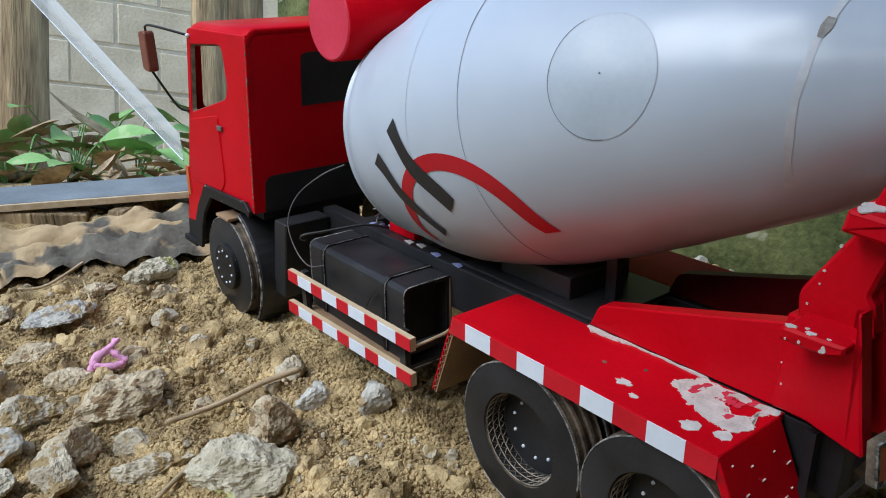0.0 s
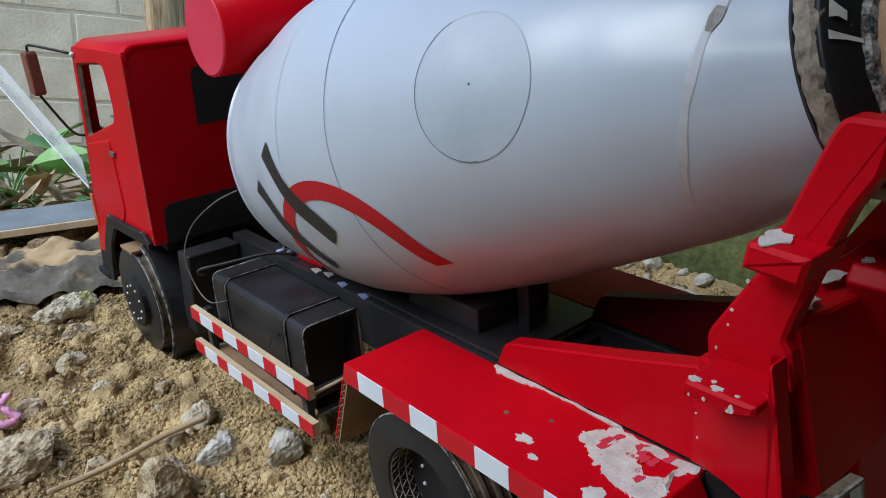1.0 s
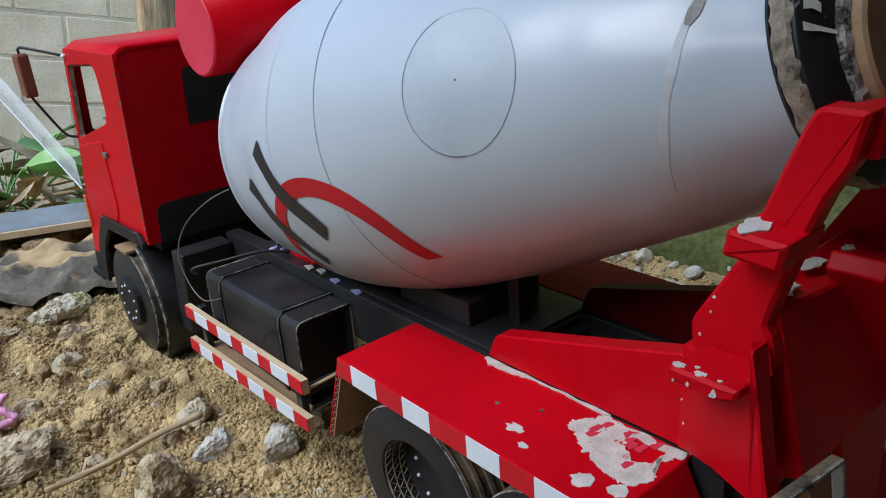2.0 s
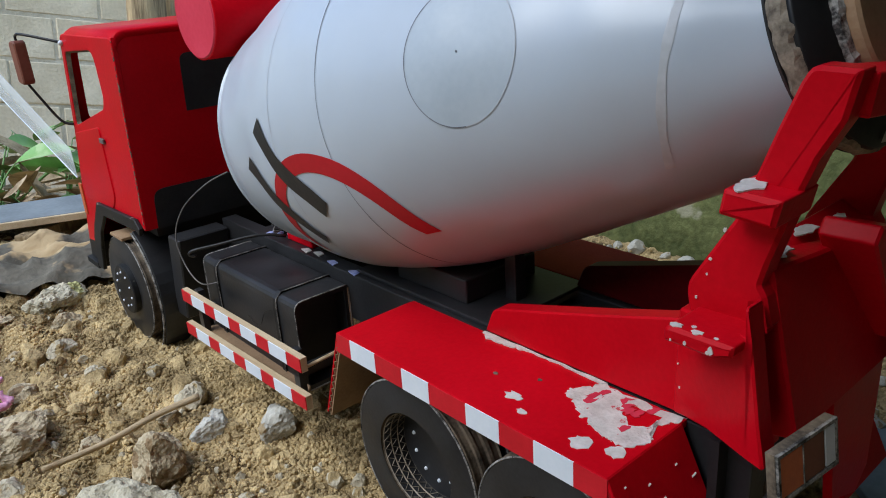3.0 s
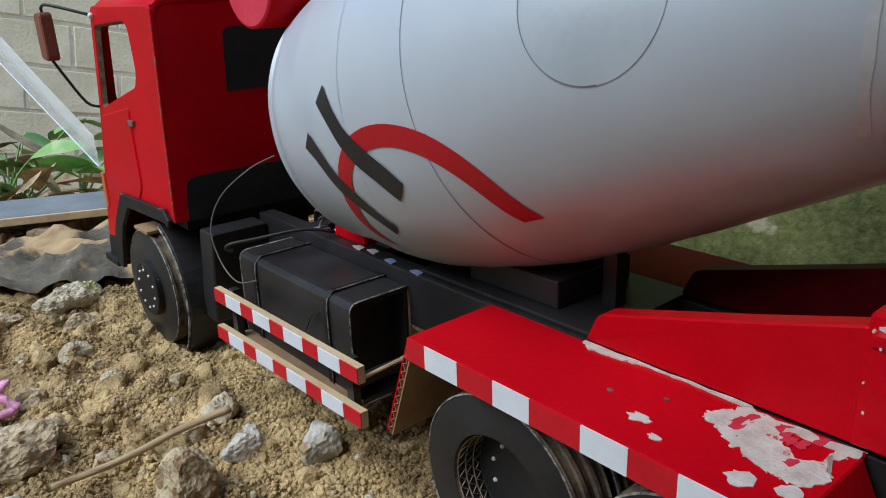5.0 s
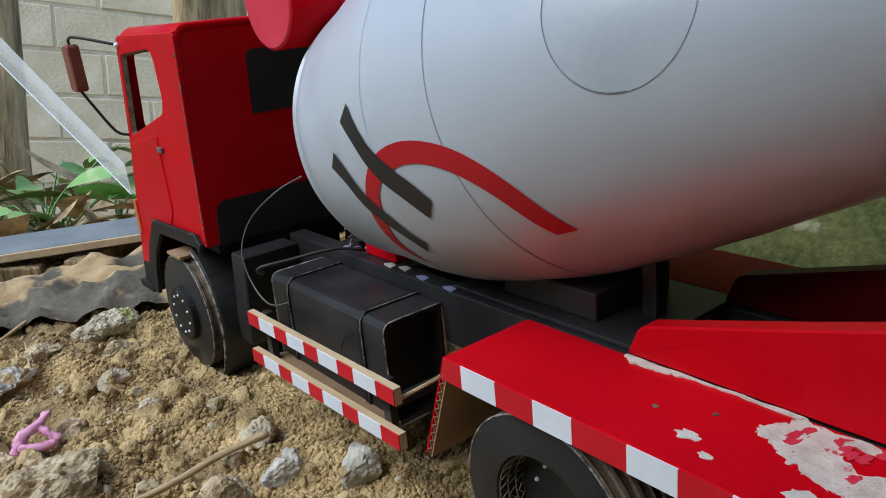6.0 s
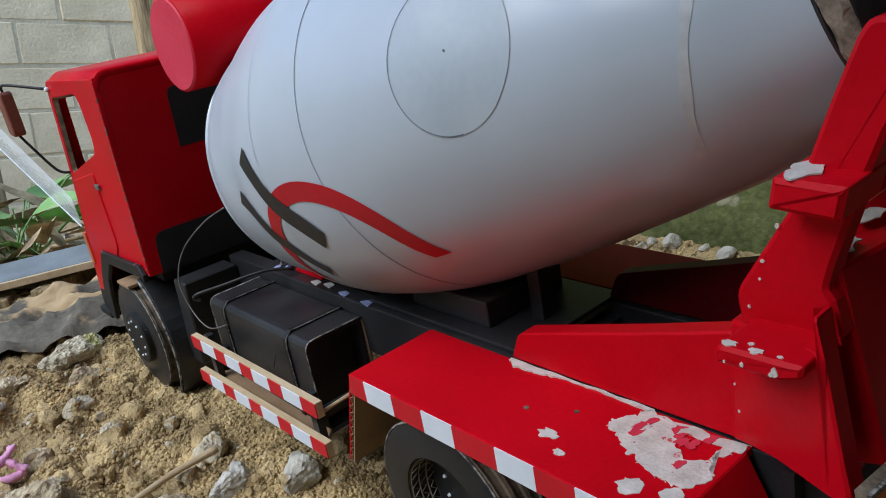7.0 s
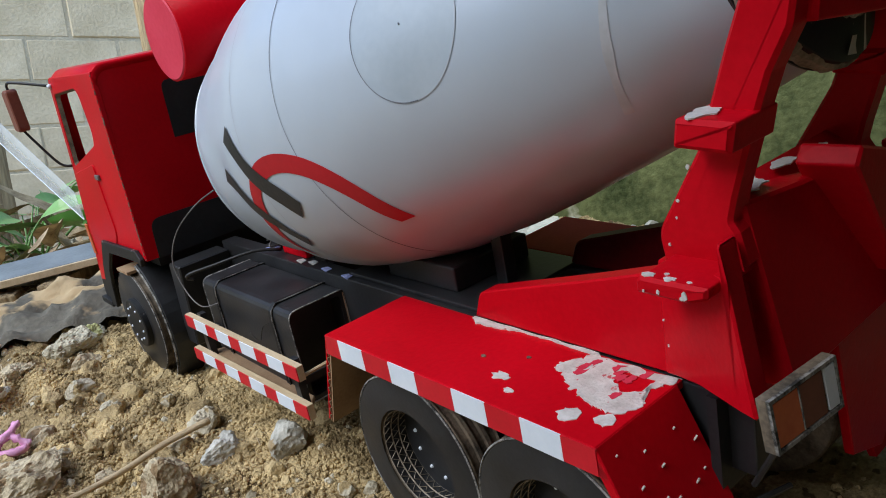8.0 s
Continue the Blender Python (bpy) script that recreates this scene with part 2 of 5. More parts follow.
def ground_height(x, y):
    v = Vector((x, y, 0))
    near = math.exp(-((x + 0.10) ** 2 + (y - 0.12) ** 2) / 0.9)
    h = 0.010 * noise.noise(v * 7) + 0.010 * noise.noise(v * 19 + Vector((3, 1, 0))) + 0.0085 * noise.noise(v * 41)
    h += 0.0045 * (0.5 - abs(noise.noise(v * 70))) + 0.0030 * (0.5 - abs(noise.noise(v * 130 + Vector((9, 2, 0))))) + 0.0016 * noise.noise(v * 290)
    h += 0.013 * (0.35 - abs(noise.noise(v * 27 + Vector((2, 8, 0)))))
    h *= 0.35 + 0.65 * near
    # flattened under the wheels
    under = max(0, 1 - max(abs(x - XC) - 0.10, 0) / 0.05) * max(0, 1 - max(abs(y - 0.08) - 0.32, 0) / 0.08)
    h *= 1 - 0.55 * under
    h -= 0.02 * max(0, min(1, (-x - 0.20) / 0.15)) * 0.4
    # hollow
    h -= 0.045 * math.exp(-((x + 0.238) ** 2 / 0.0007 + (y - 0.288) ** 2 / 0.00035))
    h += 0.02 * max(0, min(1, (y - 0.42) / 0.4))
    return GROUND + h


def axis_steps(lo, hi, step, far):
    a = list(np.arange(lo, hi + 1e-9, step))
    up, d, p = [], step, hi
    while p < far:
        d *= 1.18
        p += d
        up.append(p)
    dn, d, p = [], step, lo
    while p > -far:
        d *= 1.18
        p -= d
        dn.append(p)
    return dn[::-1] + a + up


def levelled(z):
    """The heap's slope runs out into level ground above and below."""
    if z > 0.10:
        return 0.10 + 0.06 * math.tanh((z - 0.10) / 0.06)
    if z < -0.18:
        return -0.18 + 0.08 * math.tanh((z + 0.18) / 0.08)
    return z


def level_height(x, y):
    """The ground's height in the open, off the heap."""
    d = (Vector((x, y, 0)) - PIVOT).dot(AHEAD)
    return levelled(PIVOT.z + math.tan(SLOPE) * d)


def build_ground():
    xs, ys = axis_steps(-0.40, 0.16, 0.0028, 60), axis_steps(-0.30, 0.66, 0.0028, 60)
    verts = []
    for y in ys:
        for x in xs:
            p = ON_SLOPE @ Vector((x, y, ground_height(x, y)))
            p.z = levelled(p.z)
            verts.append(tuple(p))
    nx = len(xs)
    faces = [(j * nx + i, j * nx + i + 1, (j + 1) * nx + i + 1, (j + 1) * nx + i) for j in range(len(ys) - 1) for i in range(nx - 1)]
    me = bpy.data.meshes.new("ground")
    me.from_pydata(verts, [], faces)
    for p in me.polygons:
        p.use_smooth = True
    me.materials.append(SAND)
    return tagged(new("ground", me), "damp yellow-brown sand with crumbs and stones", "ground", kind="structure")


build_ground()


# ---------------------------------------------------------------- the model truck
truck = empty("toy_mixer_truck", "handmade red cardboard toy mixer truck with white drum on sand", "toy truck")

# chassis
RAIL_L = -0.053
chassis = part("chassis_rail", box(RAIL_L, RAIL_L + 0.012, -0.20, 0.236, 0.053, 0.0845, 0.0008), BLACK, truck, "black paper-covered cardboard chassis rail")
part("chassis_rail", box(mx(RAIL_L) - 0.012, mx(RAIL_L), -0.20, 0.236, 0.053, 0.0845, 0.0008), BLACK, truck)
for y in (0.20, 0.115, 0.03, -0.06, -0.15):
    part("crossmember", box(RAIL_L + 0.012, mx(RAIL_L) - 0.012, y - 0.006, y + 0.006, 0.058, 0.078, 0.0006), BLACK, truck)
part("chassis_deck", box(RAIL_L + 0.004, mx(RAIL_L) - 0.004, -0.06, 0.06, 0.0848, 0.087, 0.0005), BLACK, truck)

# cab
CX, CI = -0.1065, -0.1025
side = rounded([(0.410, 0.042), (0.374, 0.150), (0.356, 0.226), (0.241, 0.226), (0.255, 0.084), (0.262, 0.089), (0.347, 0.086), (0.372, 0.062), (0.381, 0.045)], [0, 0.01, 0.006, 0.004, 0, 0.002, 0.01, 0.006, 0], 3)
window = rounded([(0.3520, 0.2125), (0.286, 0.2165), (0.283, 0.184), (0.288, 0.1735), (0.366, 0.1525)], [0.004, 0.010, 0.003, 0.006, 0.004], 4)
cab = part("cab_side", plate(side, CX, CI, "x", [window], 0.0006), RED, truck, "bright red painted cab side with an open window")
part("cab_side", plate(side, mx(CI), mx(CX), "x", [window], 0.0006), RED, truck)
# dark rim of the window cut-out
rim = bmesh.new()
cy = sum(p[0] for p in window) / len(window)
cz = sum(p[1] for p in window) / len(window)
ring_o = [rim.verts.new((CX + 0.0006, p[0], p[1])) for p in window]
ring_i = [rim.verts.new((CI - 0.0004, cy + (p[0] - cy) * 0.95, cz + (p[1] - cz) * 0.95)) for p in window]
for k in range(len(window)):
    rim.faces.new((ring_o[k - 1], ring_o[k], ring_i[k], ring_i[k - 1]))
part("window_edge", rim, CARD_DARK, cab, "ragged raw cardboard edge of the window cut-out")
# roof with rounded long edges
prof = []
for k in range(9):
    a = math.pi / 2 * k / 8
    prof.append((CX + 0.010 - 0.010 * math.cos(a), 0.221 + 0.010 * math.sin(a)))
prof += [(mx(p[0]), p[1]) for p in prof[::-1]]
roof = bmesh.new()
ys = [0.2415, 0.2425, 0.30, 0.345, 0.352, 0.356]
drop = [0.0012, 0, 0.0004, 0, 0.0015, 0.005]
rows = [[roof.verts.new((x, y, z - d * (1 if z > 0.224 else 0.4))) for x, z in prof] for y, d in zip(ys, drop)]
rows2 = [[roof.verts.new((XC + (x - XC) * 0.97, y, z - 0.004 - d)) for x, z in prof] for y, d in zip(ys, drop)]
for R in (rows, rows2):
    for a, b in zip(R, R[1:]):
        for k in range(len(a) - 1):
            roof.faces.new((a[k], a[k + 1], b[k + 1], b[k]))
for a, b in ((rows[0], rows2[0]), (rows[-1], rows2[-1])):
    for k in range(len(a) - 1):
        roof.faces.new((a[k], a[k + 1], b[k + 1], b[k]))
for e in (0, -1):
    for k in range(len(rows) - 1):
        roof.faces.new((rows[k][e], rows[k + 1][e], rows2[k + 1][e], rows2[k][e]))
part("cab_roof", roof, RED, truck, "", True)


def slanted(x0, x1, y_low, z_low, y_high, z_high, t, w=0.0005):
    """An upright board across the truck that leans; t its thickness forwards."""
    bm = box(x0, x1, 0, t, 0, 1, 0)
    for v in bm.verts:
        f = v.co.z
        v.co.y += y_low + (y_high - y_low) * f
        v.co.z = z_low + (z_high - z_low) * f
    if w:
        bevel(bm, w, 1)
    return bm


cab_rear = part("cab_rear_wall", slanted(CX + 0.0004, mx(CX) - 0.0004, 0.2545, 0.084, 0.2415, 0.2265, 0.004, 0.0004), RED, truck, "deep red painted rear wall of the cab")


def on_rear(x, z, off=0.0004):
    f = (z - 0.084) / (0.2265 - 0.084)
    return (x, 0.2545 + (0.2415 - 0.2545) * f - off, z)


def rear_patch(outline, material, name, label):
    bm = plate(outline, 0, 0.0005, "y", (), 0)
    for v in bm.verts:
        v.co = on_rear(v.co.x, v.co.z, 0.0002 + v.co.y)
    return part(name, bm, material, cab_rear, label)


rear_patch(rounded([(-0.0605, 0.1685), (mx(-0.0605), 0.1685), (mx(-0.0605), 0.2105), (-0.0605, 0.2105)], [0, 0, 0.006, 0.006]), BLACK, "rear_window", "black paper rear window")
rear_patch(rounded([(-0.0965, 0.0835), (mx(-0.0965), 0.0835), (mx(-0.0965), 0.1145), (-0.0955, 0.1145)], [0, 0, 0.008, 0.008]), BLACK, "rear_skirt", "black paper panel on the cab's rear")
# front
wind = rounded([(CX + 0.012, 0.155), (mx(CX) - 0.012, 0.155), (mx(CX) - 0.010, 0.214), (CX + 0.010, 0.214)], 0.006)
front = plate([(CI, 0.030), (mx(CI), 0.030), (mx(CI), 0.222), (CI, 0.222)], 0, -0.004, "y", [wind], 0)
for v in front.verts:
    z = v.co.z
    v.co.y += 0.410 + (z - 0.042) / 0.108 * -0.036 if z < 0.15 else 0.374 - (z - 0.15) / 0.072 * 0.019
part("cab_front", front, RED, truck, "red cab front with an open windscreen")
part("cab_floor", box(CI, mx(CI), 0.262, 0.40, 0.086, 0.089, 0), CARD_DARK, truck, "dark cardboard cab floor")
part("bumper", plate(rounded([(0.414, 0.024), (0.410, 0.043), (0.378, 0.047), (0.384, 0.024)], 0.002), CX, mx(CX), "x"), BLACK_WORN, truck, "black bumper under the cab")
part("bumper_foot", box(CX - 0.004, CX + 0.02, 0.386, 0.416, 0.020, 0.0255, 0.0006), BLACK_WORN, truck)
arch_out = [(0.388, 0.022), (0.380, 0.052), (0.371, 0.066), (0.350, 0.0895), (0.264, 0.0925), (0.257, 0.086)]
arch_in = [(0.259, 0.080), (0.266, 0.083), (0.338, 0.080), (0.357, 0.062), (0.366, 0.046), (0.374, 0.022)]
part("wheel_arch", plate(arch_out + arch_in, CX - 0.0035, CX - 0.0003, "x"), BLACK_WORN, truck, "black cardboard wheel arch with a worn pale edge")
part("wheel_arch", plate(arch_out + arch_in, mx(CX) + 0.0003, mx(CX) + 0.0035, "x"), BLACK_WORN, truck)
part("wheel_box", box(-0.095, mx(-0.095), 0.262, 0.372, 0.075, 0.0855, 0), BLACK, truck)
# door panel line, handle, marker light
door = rounded([(0.372, 0.146), (0.308, 0.158), (0.306, 0.100), (0.318, 0.088), (0.384, 0.088)], [0.004, 0.004, 0.008, 0.006, 0.004], 4)
part("door_panel", plate(door, CX - 0.0009, CX + 0.001, "x", (), 0.0008), RED, truck, "raised red door panel")
part("door_handle", box(CX - 0.0022, CX, 0.300, 0.309, 0.1455, 0.1495, 0.0006), THREAD, truck, "small grey door handle")
part("marker_light", box(CX - 0.0012, CX + 0.0006, 0.392, 0.3985, 0.070, 0.098, 0.0006), ORANGE, truck, "orange side marker light")
part("card_strip", box(-0.1120, -0.0960, 0.298, 0.324, 0.0672, 0.0698, 0.0004), CARD, truck, "pale card strip above the front wheel")
# corner bead of glue at the roof
part("glue_bead", lathe([(-0.0022, 0), (-0.0018, 0.0013), (0, 0.0022), (0.0018, 0.0013), (0.0022, 0)], 10, pose(CX - 0.001, 0.352, 0.2195)), TAPE_W, truck, "white bead of glue", True)

# mirror
MX0 = -0.131
part("mirror_head", plate(rounded([(0.381, 0.188), (0.397, 0.189), (0.399, 0.222), (0.383, 0.223)], 0.004), MX0 - 0.003, MX0 + 0.006, "x", (), 0.001), BROWN, truck, "brown cardboard wing mirror")
part("mirror_arm", tube([(CX, 0.352, 0.2195), (MX0 + 0.003, 0.374, 0.2275), (MX0 + 0.001, 0.388, 0.2265), (MX0 + 0.001, 0.389, 0.2225)], 0.0011, 6, 4), WIRE, truck, "bent black wire mirror arm", True)
part("mirror_arm", tube([(MX0 + 0.001, 0.386, 0.189), (MX0 + 0.006, 0.383, 0.178), (CX - 0.008, 0.376, 0.157), (CX, 0.372, 0.153)], 0.0011, 6, 4), WIRE, truck, "", True)
part("mirror_head", plate(rounded([(0.381, 0.188), (0.397, 0.189), (0.399, 0.222), (0.383, 0.223)], 0.004), mx(MX0 + 0.006), mx(MX0 - 0.003), "x", (), 0.001), BROWN, truck)
part("mirror_arm", tube([(mx(CX), 0.352, 0.2195), (mx(MX0), 0.388, 0.2265), (mx(MX0), 0.389, 0.2225)], 0.0011, 6, 4), WIRE, truck, "", True)

# front mudguards
def mudguard(x0, x1):
    o, i = [], []
    for k in range(15):
        a = radians(66 - k * 8.2)
        o.append((0.312 - 0.060 * math.cos(a), 0.022 + 0.060 * math.sin(a)))
        i.append((0.312 - 0.056 * math.cos(a), 0.022 + 0.056 * math.sin(a)))
    return plate(o + i[::-1], x0, x1, "x", (), 0.0004)


part("mudguard", mudguard(CX + 0.0006, RAIL_L - 0.001), BLACK, truck, "black curved mudguard behind the front wheel")
part("mudguard", mudguard(mx(RAIL_L - 0.001), mx(CX + 0.0006)), BLACK, truck)
part("mudguard_edge", tube([(CX - 0.0002, 0.312 - 0.058 * math.cos(radians(66 - k * 8.2)), 0.022 + 0.058 * math.sin(radians(66 - k * 8.2))) for k in range(15)], 0.0010, 5), FRAY, truck, "frayed pale edge of the mudguard")
for sgn in (0, 1):
    x0, x1 = (CX + 0.012, RAIL_L - 0.001) if not sgn else (mx(RAIL_L - 0.001), mx(CX + 0.012))
    part("mudguard_box", slanted(x0, x1, 0.236, 0.012, 0.224, 0.080, 0.02, 0.001), BLACK, truck)


# wheels
def wheel_mesh(r, width, layers, hole=0.0, dish=0.0):
    """Tyre of stacked card discs about local x, outer face at x = 0."""
    p = []
    if hole:
        p += [(dish, hole * 0.97), (0.0002, hole)]
    else:
        p += [(0, 0)]
    p += [(0, r - 0.0012), (0.0006, r)]
    w = width / layers
    for k in range(layers):
        x = k * w
        p += [(x + 0.0012, r), (x + 0.0016, r - 0.0013), (x + w - 0.0012, r - 0.0013 - 0.0004 * (k % 2)), (x + w - 0.0008, r)]
    p += [(width, r - 0.001), (width, 0)]
    return lathe(p, 72)


def wheel(name_label, r, width, hole, dish, at, flip):
    w = part("wheel", wheel_mesh(r, width, max(3, round(width / 0.006)), hole, dish), CARD_DARK, truck, name_label)
    face = lathe([(-0.0006, hole), (-0.0008, r - 0.0016), (-0.0001, r - 0.0004)] if hole else [(-0.0006, 0), (-0.0008, r - 0.0016), (-0.0001, r - 0.0004)], 72)
    part("sidewall", face, BLACK, w, "matt black paper sidewall", True)
    part("frayed_rim", lathe([(-0.0004, r - 0.0009), (-0.0009, r - 0.0006), (-0.0004, r + 0.0001), (0.0002, r - 0.0003)], 72), FRAY, w, "pale frayed rim")
    if hole:
        part("hub_well", lathe([(dish - 0.0003, 0), (dish - 0.0003, hole * 0.96), (0.0006, hole * 0.985)], 48), BLACK, w, "deep black hub with pale nail heads")
        z = dish - 0.0008
        br = hole * 0.62
        # fluted card lining of the well
        fl = bmesh.new()
        for li in range(3):
            x0, x1 = dish * (0.06 + 0.31 * li), dish * (0.06 + 0.31 * li) + dish * 0.25
            n = 34
            rr = hole * 0.985 - 0.0006 - 0.0003 * li
            prev = None
            for k in range(n * 2 + 1):
                a = math.pi * k / n
                jit = 0.0013 * noise.noise(Vector((k * 0.7, li * 5.0, at[1] * 90)))
                x = (x0 if k % 2 else x1) + jit
                v = [fl.verts.new((x, rr * math.cos(a), rr * math.sin(a))), fl.verts.new((x + 0.0006, rr * math.cos(a), rr * math.sin(a))), fl.verts.new((x + 0.0003, (rr - 0.0004) * math.cos(a), (rr - 0.0004) * math.sin(a)))]
                if prev:
                    fl.faces.new((prev[0], v[0], v[2], prev[2]))
                    fl.faces.new((prev[1], v[1], v[2], prev[2]))
                prev = v
            for x in (x0 - 0.0006, x1 + 0.0006):
                ring = [(fl.verts.new((x, rr * math.cos(2 * math.pi * k / 48), rr * math.sin(2 * math.pi * k / 48))), fl.verts.new((x + 0.0005, (rr - 0.0003) * math.cos(2 * math.pi * k / 48), (rr - 0.0003) * math.sin(2 * math.pi * k / 48)))) for k in range(48)]
                for k in range(48):
                    fl.faces.new((ring[k - 1][0], ring[k][0], ring[k][1], ring[k - 1][1]))
        part("fluted_lining", fl, FLUTE, w, "corrugated card edge inside the wheel")["kind"] = "stuff"
    else:
        part("hub_cap", lathe([(-0.0055, 0), (-0.0055, 0.0200), (-0.0048, 0.0212), (-0.0006, 0.0214)], 48), BLACK_WORN, w, "raised black hub cap", False)
        z = -0.0058
        br = 0.0148
    for k in range(10):
        a = 2 * math.pi * k / 10 + 0.2
        part("wheel_nut", lathe([(-0.0007, 0), (-0.0005, 0.0008), (0.0004, 0.0011)], 8, pose(z, br * math.cos(a), br * math.sin(a))), TAPE_W, w, "silver wheel nut" if k == 0 else "")
    w.matrix_basis = pose(*at, 0, 0, 180 if flip else 0) @ pose(0, 0, 0, random.uniform(0, 90), 0, 0)
    return w


FW = (0.312, 0.0225)
wheel("black cardboard front wheel with a raised hub", 0.0445, 0.024, 0, 0, (-0.1085, *FW), False)
wheel("black cardboard front wheel with a raised hub", 0.0445, 0.024, 0, 0, (mx(-0.1085), *FW), True)
for y in (-0.0515, -0.1430):
    wheel("black cardboard rear wheel with a deep hub", 0.0455, 0.020, 0.0275, 0.014, (-0.1005, y, 0.0275), False)
    wheel("inner black cardboard rear wheel", 0.0455, 0.018, 0, 0, (-0.0765, y, 0.0275), False)
    wheel("black cardboard rear wheel with a deep hub", 0.0455, 0.020, 0.0275, 0.014, (mx(-0.1005), y, 0.0275), True)
    wheel("inner black cardboard rear wheel", 0.0455, 0.018, 0, 0, (mx(-0.0765), y, 0.0275), True)
    part("axle", tube([(-0.07, y, 0.0275), (mx(-0.07), y, 0.0275)], 0.004, 10), BLACK, truck)
    part("axle_hanger", box(-0.050, -0.042, y - 0.008, y + 0.008, 0.026, 0.054, 0), BLACK, truck)
    part("axle_hanger", box(mx(-0.042), mx(-0.050), y - 0.008, y + 0.008, 0.026, 0.054, 0), BLACK, truck)
part("axle", tube([(-0.09, *FW), (mx(-0.09), *FW)], 0.004, 10), BLACK, truck)
part("axle_hanger", box(-0.050, mx(-0.050), 0.304, 0.320, 0.020, 0.076, 0), BLACK, truck)

# fuel tank: a box open at the rear
def fuel_tank(left):
    x0, x1, y0, y1, z0, z1 = -0.0925, -0.0535, 0.066, 0.189, 0.016, 0.0765
    o = rounded([(x0, z0), (x1, z0), (x1, z1), (x0, z1)], [0.004, 0.002, 0.002, 0.006], 4)
    i = rounded([(x0 + 0.003, z0 + 0.003), (x1 - 0.003, z0 + 0.003), (x1 - 0.003, z1 - 0.003), (x0 + 0.003, z1 - 0.003)], [0.003, 0.002, 0.002, 0.004], 4)
    body = joined(plate(o, y0, y1 - 0.001, "y", [i], 0), plate(i, y0 + 0.012, y1 - 0.0012, "y", (), 0), plate(o, y1 - 0.001, y1, "y", (), 0))
    if not left:
        for v in body.verts:
            v.co.x = mx(v.co.x)
    t = part("fuel_tank", body, BLACK, truck, "black paper fuel tank open at its rear end")
    if left:
        for y in (0.0885, 0.170):
            c = [(x1, z1 + 0.0007), (x0 + 0.004, z1 + 0.0009), (x0 - 0.0002, z1 - 0.003), (x0 - 0.0009, z1 - 0.008), (x0 - 0.0009, z0 + 0.004)]
            band = bmesh.new()
            rows = [[band.verts.new((cx, y + d, cz)) for d in (-0.0022, 0.0022)] + [band.verts.new((cx + 0.0008, y + d, cz - 0.0008)) for d in (0.0022, -0.0022)] for cx, cz in c]
            for a, b in zip(rows, rows[1:]):
                for k in range(4):
                    band.faces.new((a[k - 1], a[k], b[k], b[k - 1]))
            part("tank_strap", band, BLACK_WORN, t, "black paper strap with a frayed edge")
            part("strap_edge", tube([(cx - 0.0003, y - 0.0023, cz + 0.0003) for cx, cz in c], 0.0004, 4), FRAY, t)
        part("tank_rim", tube([(a, y0 - 0.0002, b) for a, b in o + o[:1]], 0.0005, 4), FRAY, t, "frayed pale rim of the tank's open end")
        part("tank_rim", tube([(a, y1 + 0.0002, b) for a, b in o + o[:1]], 0.0005, 4), FRAY, t)
        part("rim_card", box(x1 - 0.0006, x1 + 0.0012, y0 - 0.0005, y0 + 0.003, z0 + 0.004, z1 - 0.002, 0), CARD, t, "bare brown card edge")
        part("loose_thread", tube([(x0 - 0.001, 0.128, 0.050), (x0 - 0.002, 0.118, 0.048), (x0 - 0.003, 0.108, 0.050), (x0 - 0.002, 0.102, 0.060), (x0 - 0.001, 0.094, 0.064)], 0.0003, 4, 4), WIRE, t)


fuel_tank(True)
fuel_tank(False)

# side guards: two striped rails with wooden backing
def side_guard(zf, zr, y_front):
    y_rear = 0.037
    segs, y, red = [], y_front, True
    unit = (y_front - y_rear) / (5 * 0.0155 + 4 * 0.0205)
    while y > y_rear + 0.001:
        d = (0.0155 if red else 0.0205) * unit
        segs.append((y, y - d, red))
        y -= d
        red = not red

    def zz(y):
        return zr + (zf - zr) * (y - y_rear) / (y_front - y_rear)

    def bar(ya, yb, xa, xb, lo, hi):
        bm = box(xa, xb, yb, ya, lo, hi, 0)
        for v in bm.verts:
            v.co.z += zz(v.co.y)
        return bm
    g = part("side_guard", bar(y_front, y_rear, -0.1085, -0.1045, 0, 0.0092), WOOD, truck, "raw wooden side rail with red and white tape")
    for ya, yb, red in segs:
        part("tape_strip", bar(ya - 0.0001, yb + 0.0001, -0.1091, -0.1084, 0.0003, 0.0088), TAPE_R if red else TAPE_W, g, "red tape" if red else "white tape")
    # ragged fibres along the upper edge
    fr = bmesh.new()
    for k in range(140):
        y = random.uniform(y_rear, y_front)
        z = zz(y) + 0.0092
        x = random.uniform(-0.1085, -0.1047)
        dx, dy, h = random.uniform(-0.0006, 0.0006), random.uniform(-0.001, 0.001), random.uniform(0.0003, 0.0013)
        fr.faces.new([fr.verts.new(p) for p in ((x, y, z - 0.0003), (x, y + 0.0005, z - 0.0003), (x + dx, y + dy, z + h))])
    part("wood_fibre", fr, WOOD, g, "splintered fibres")["kind"] = "stuff"
    return g


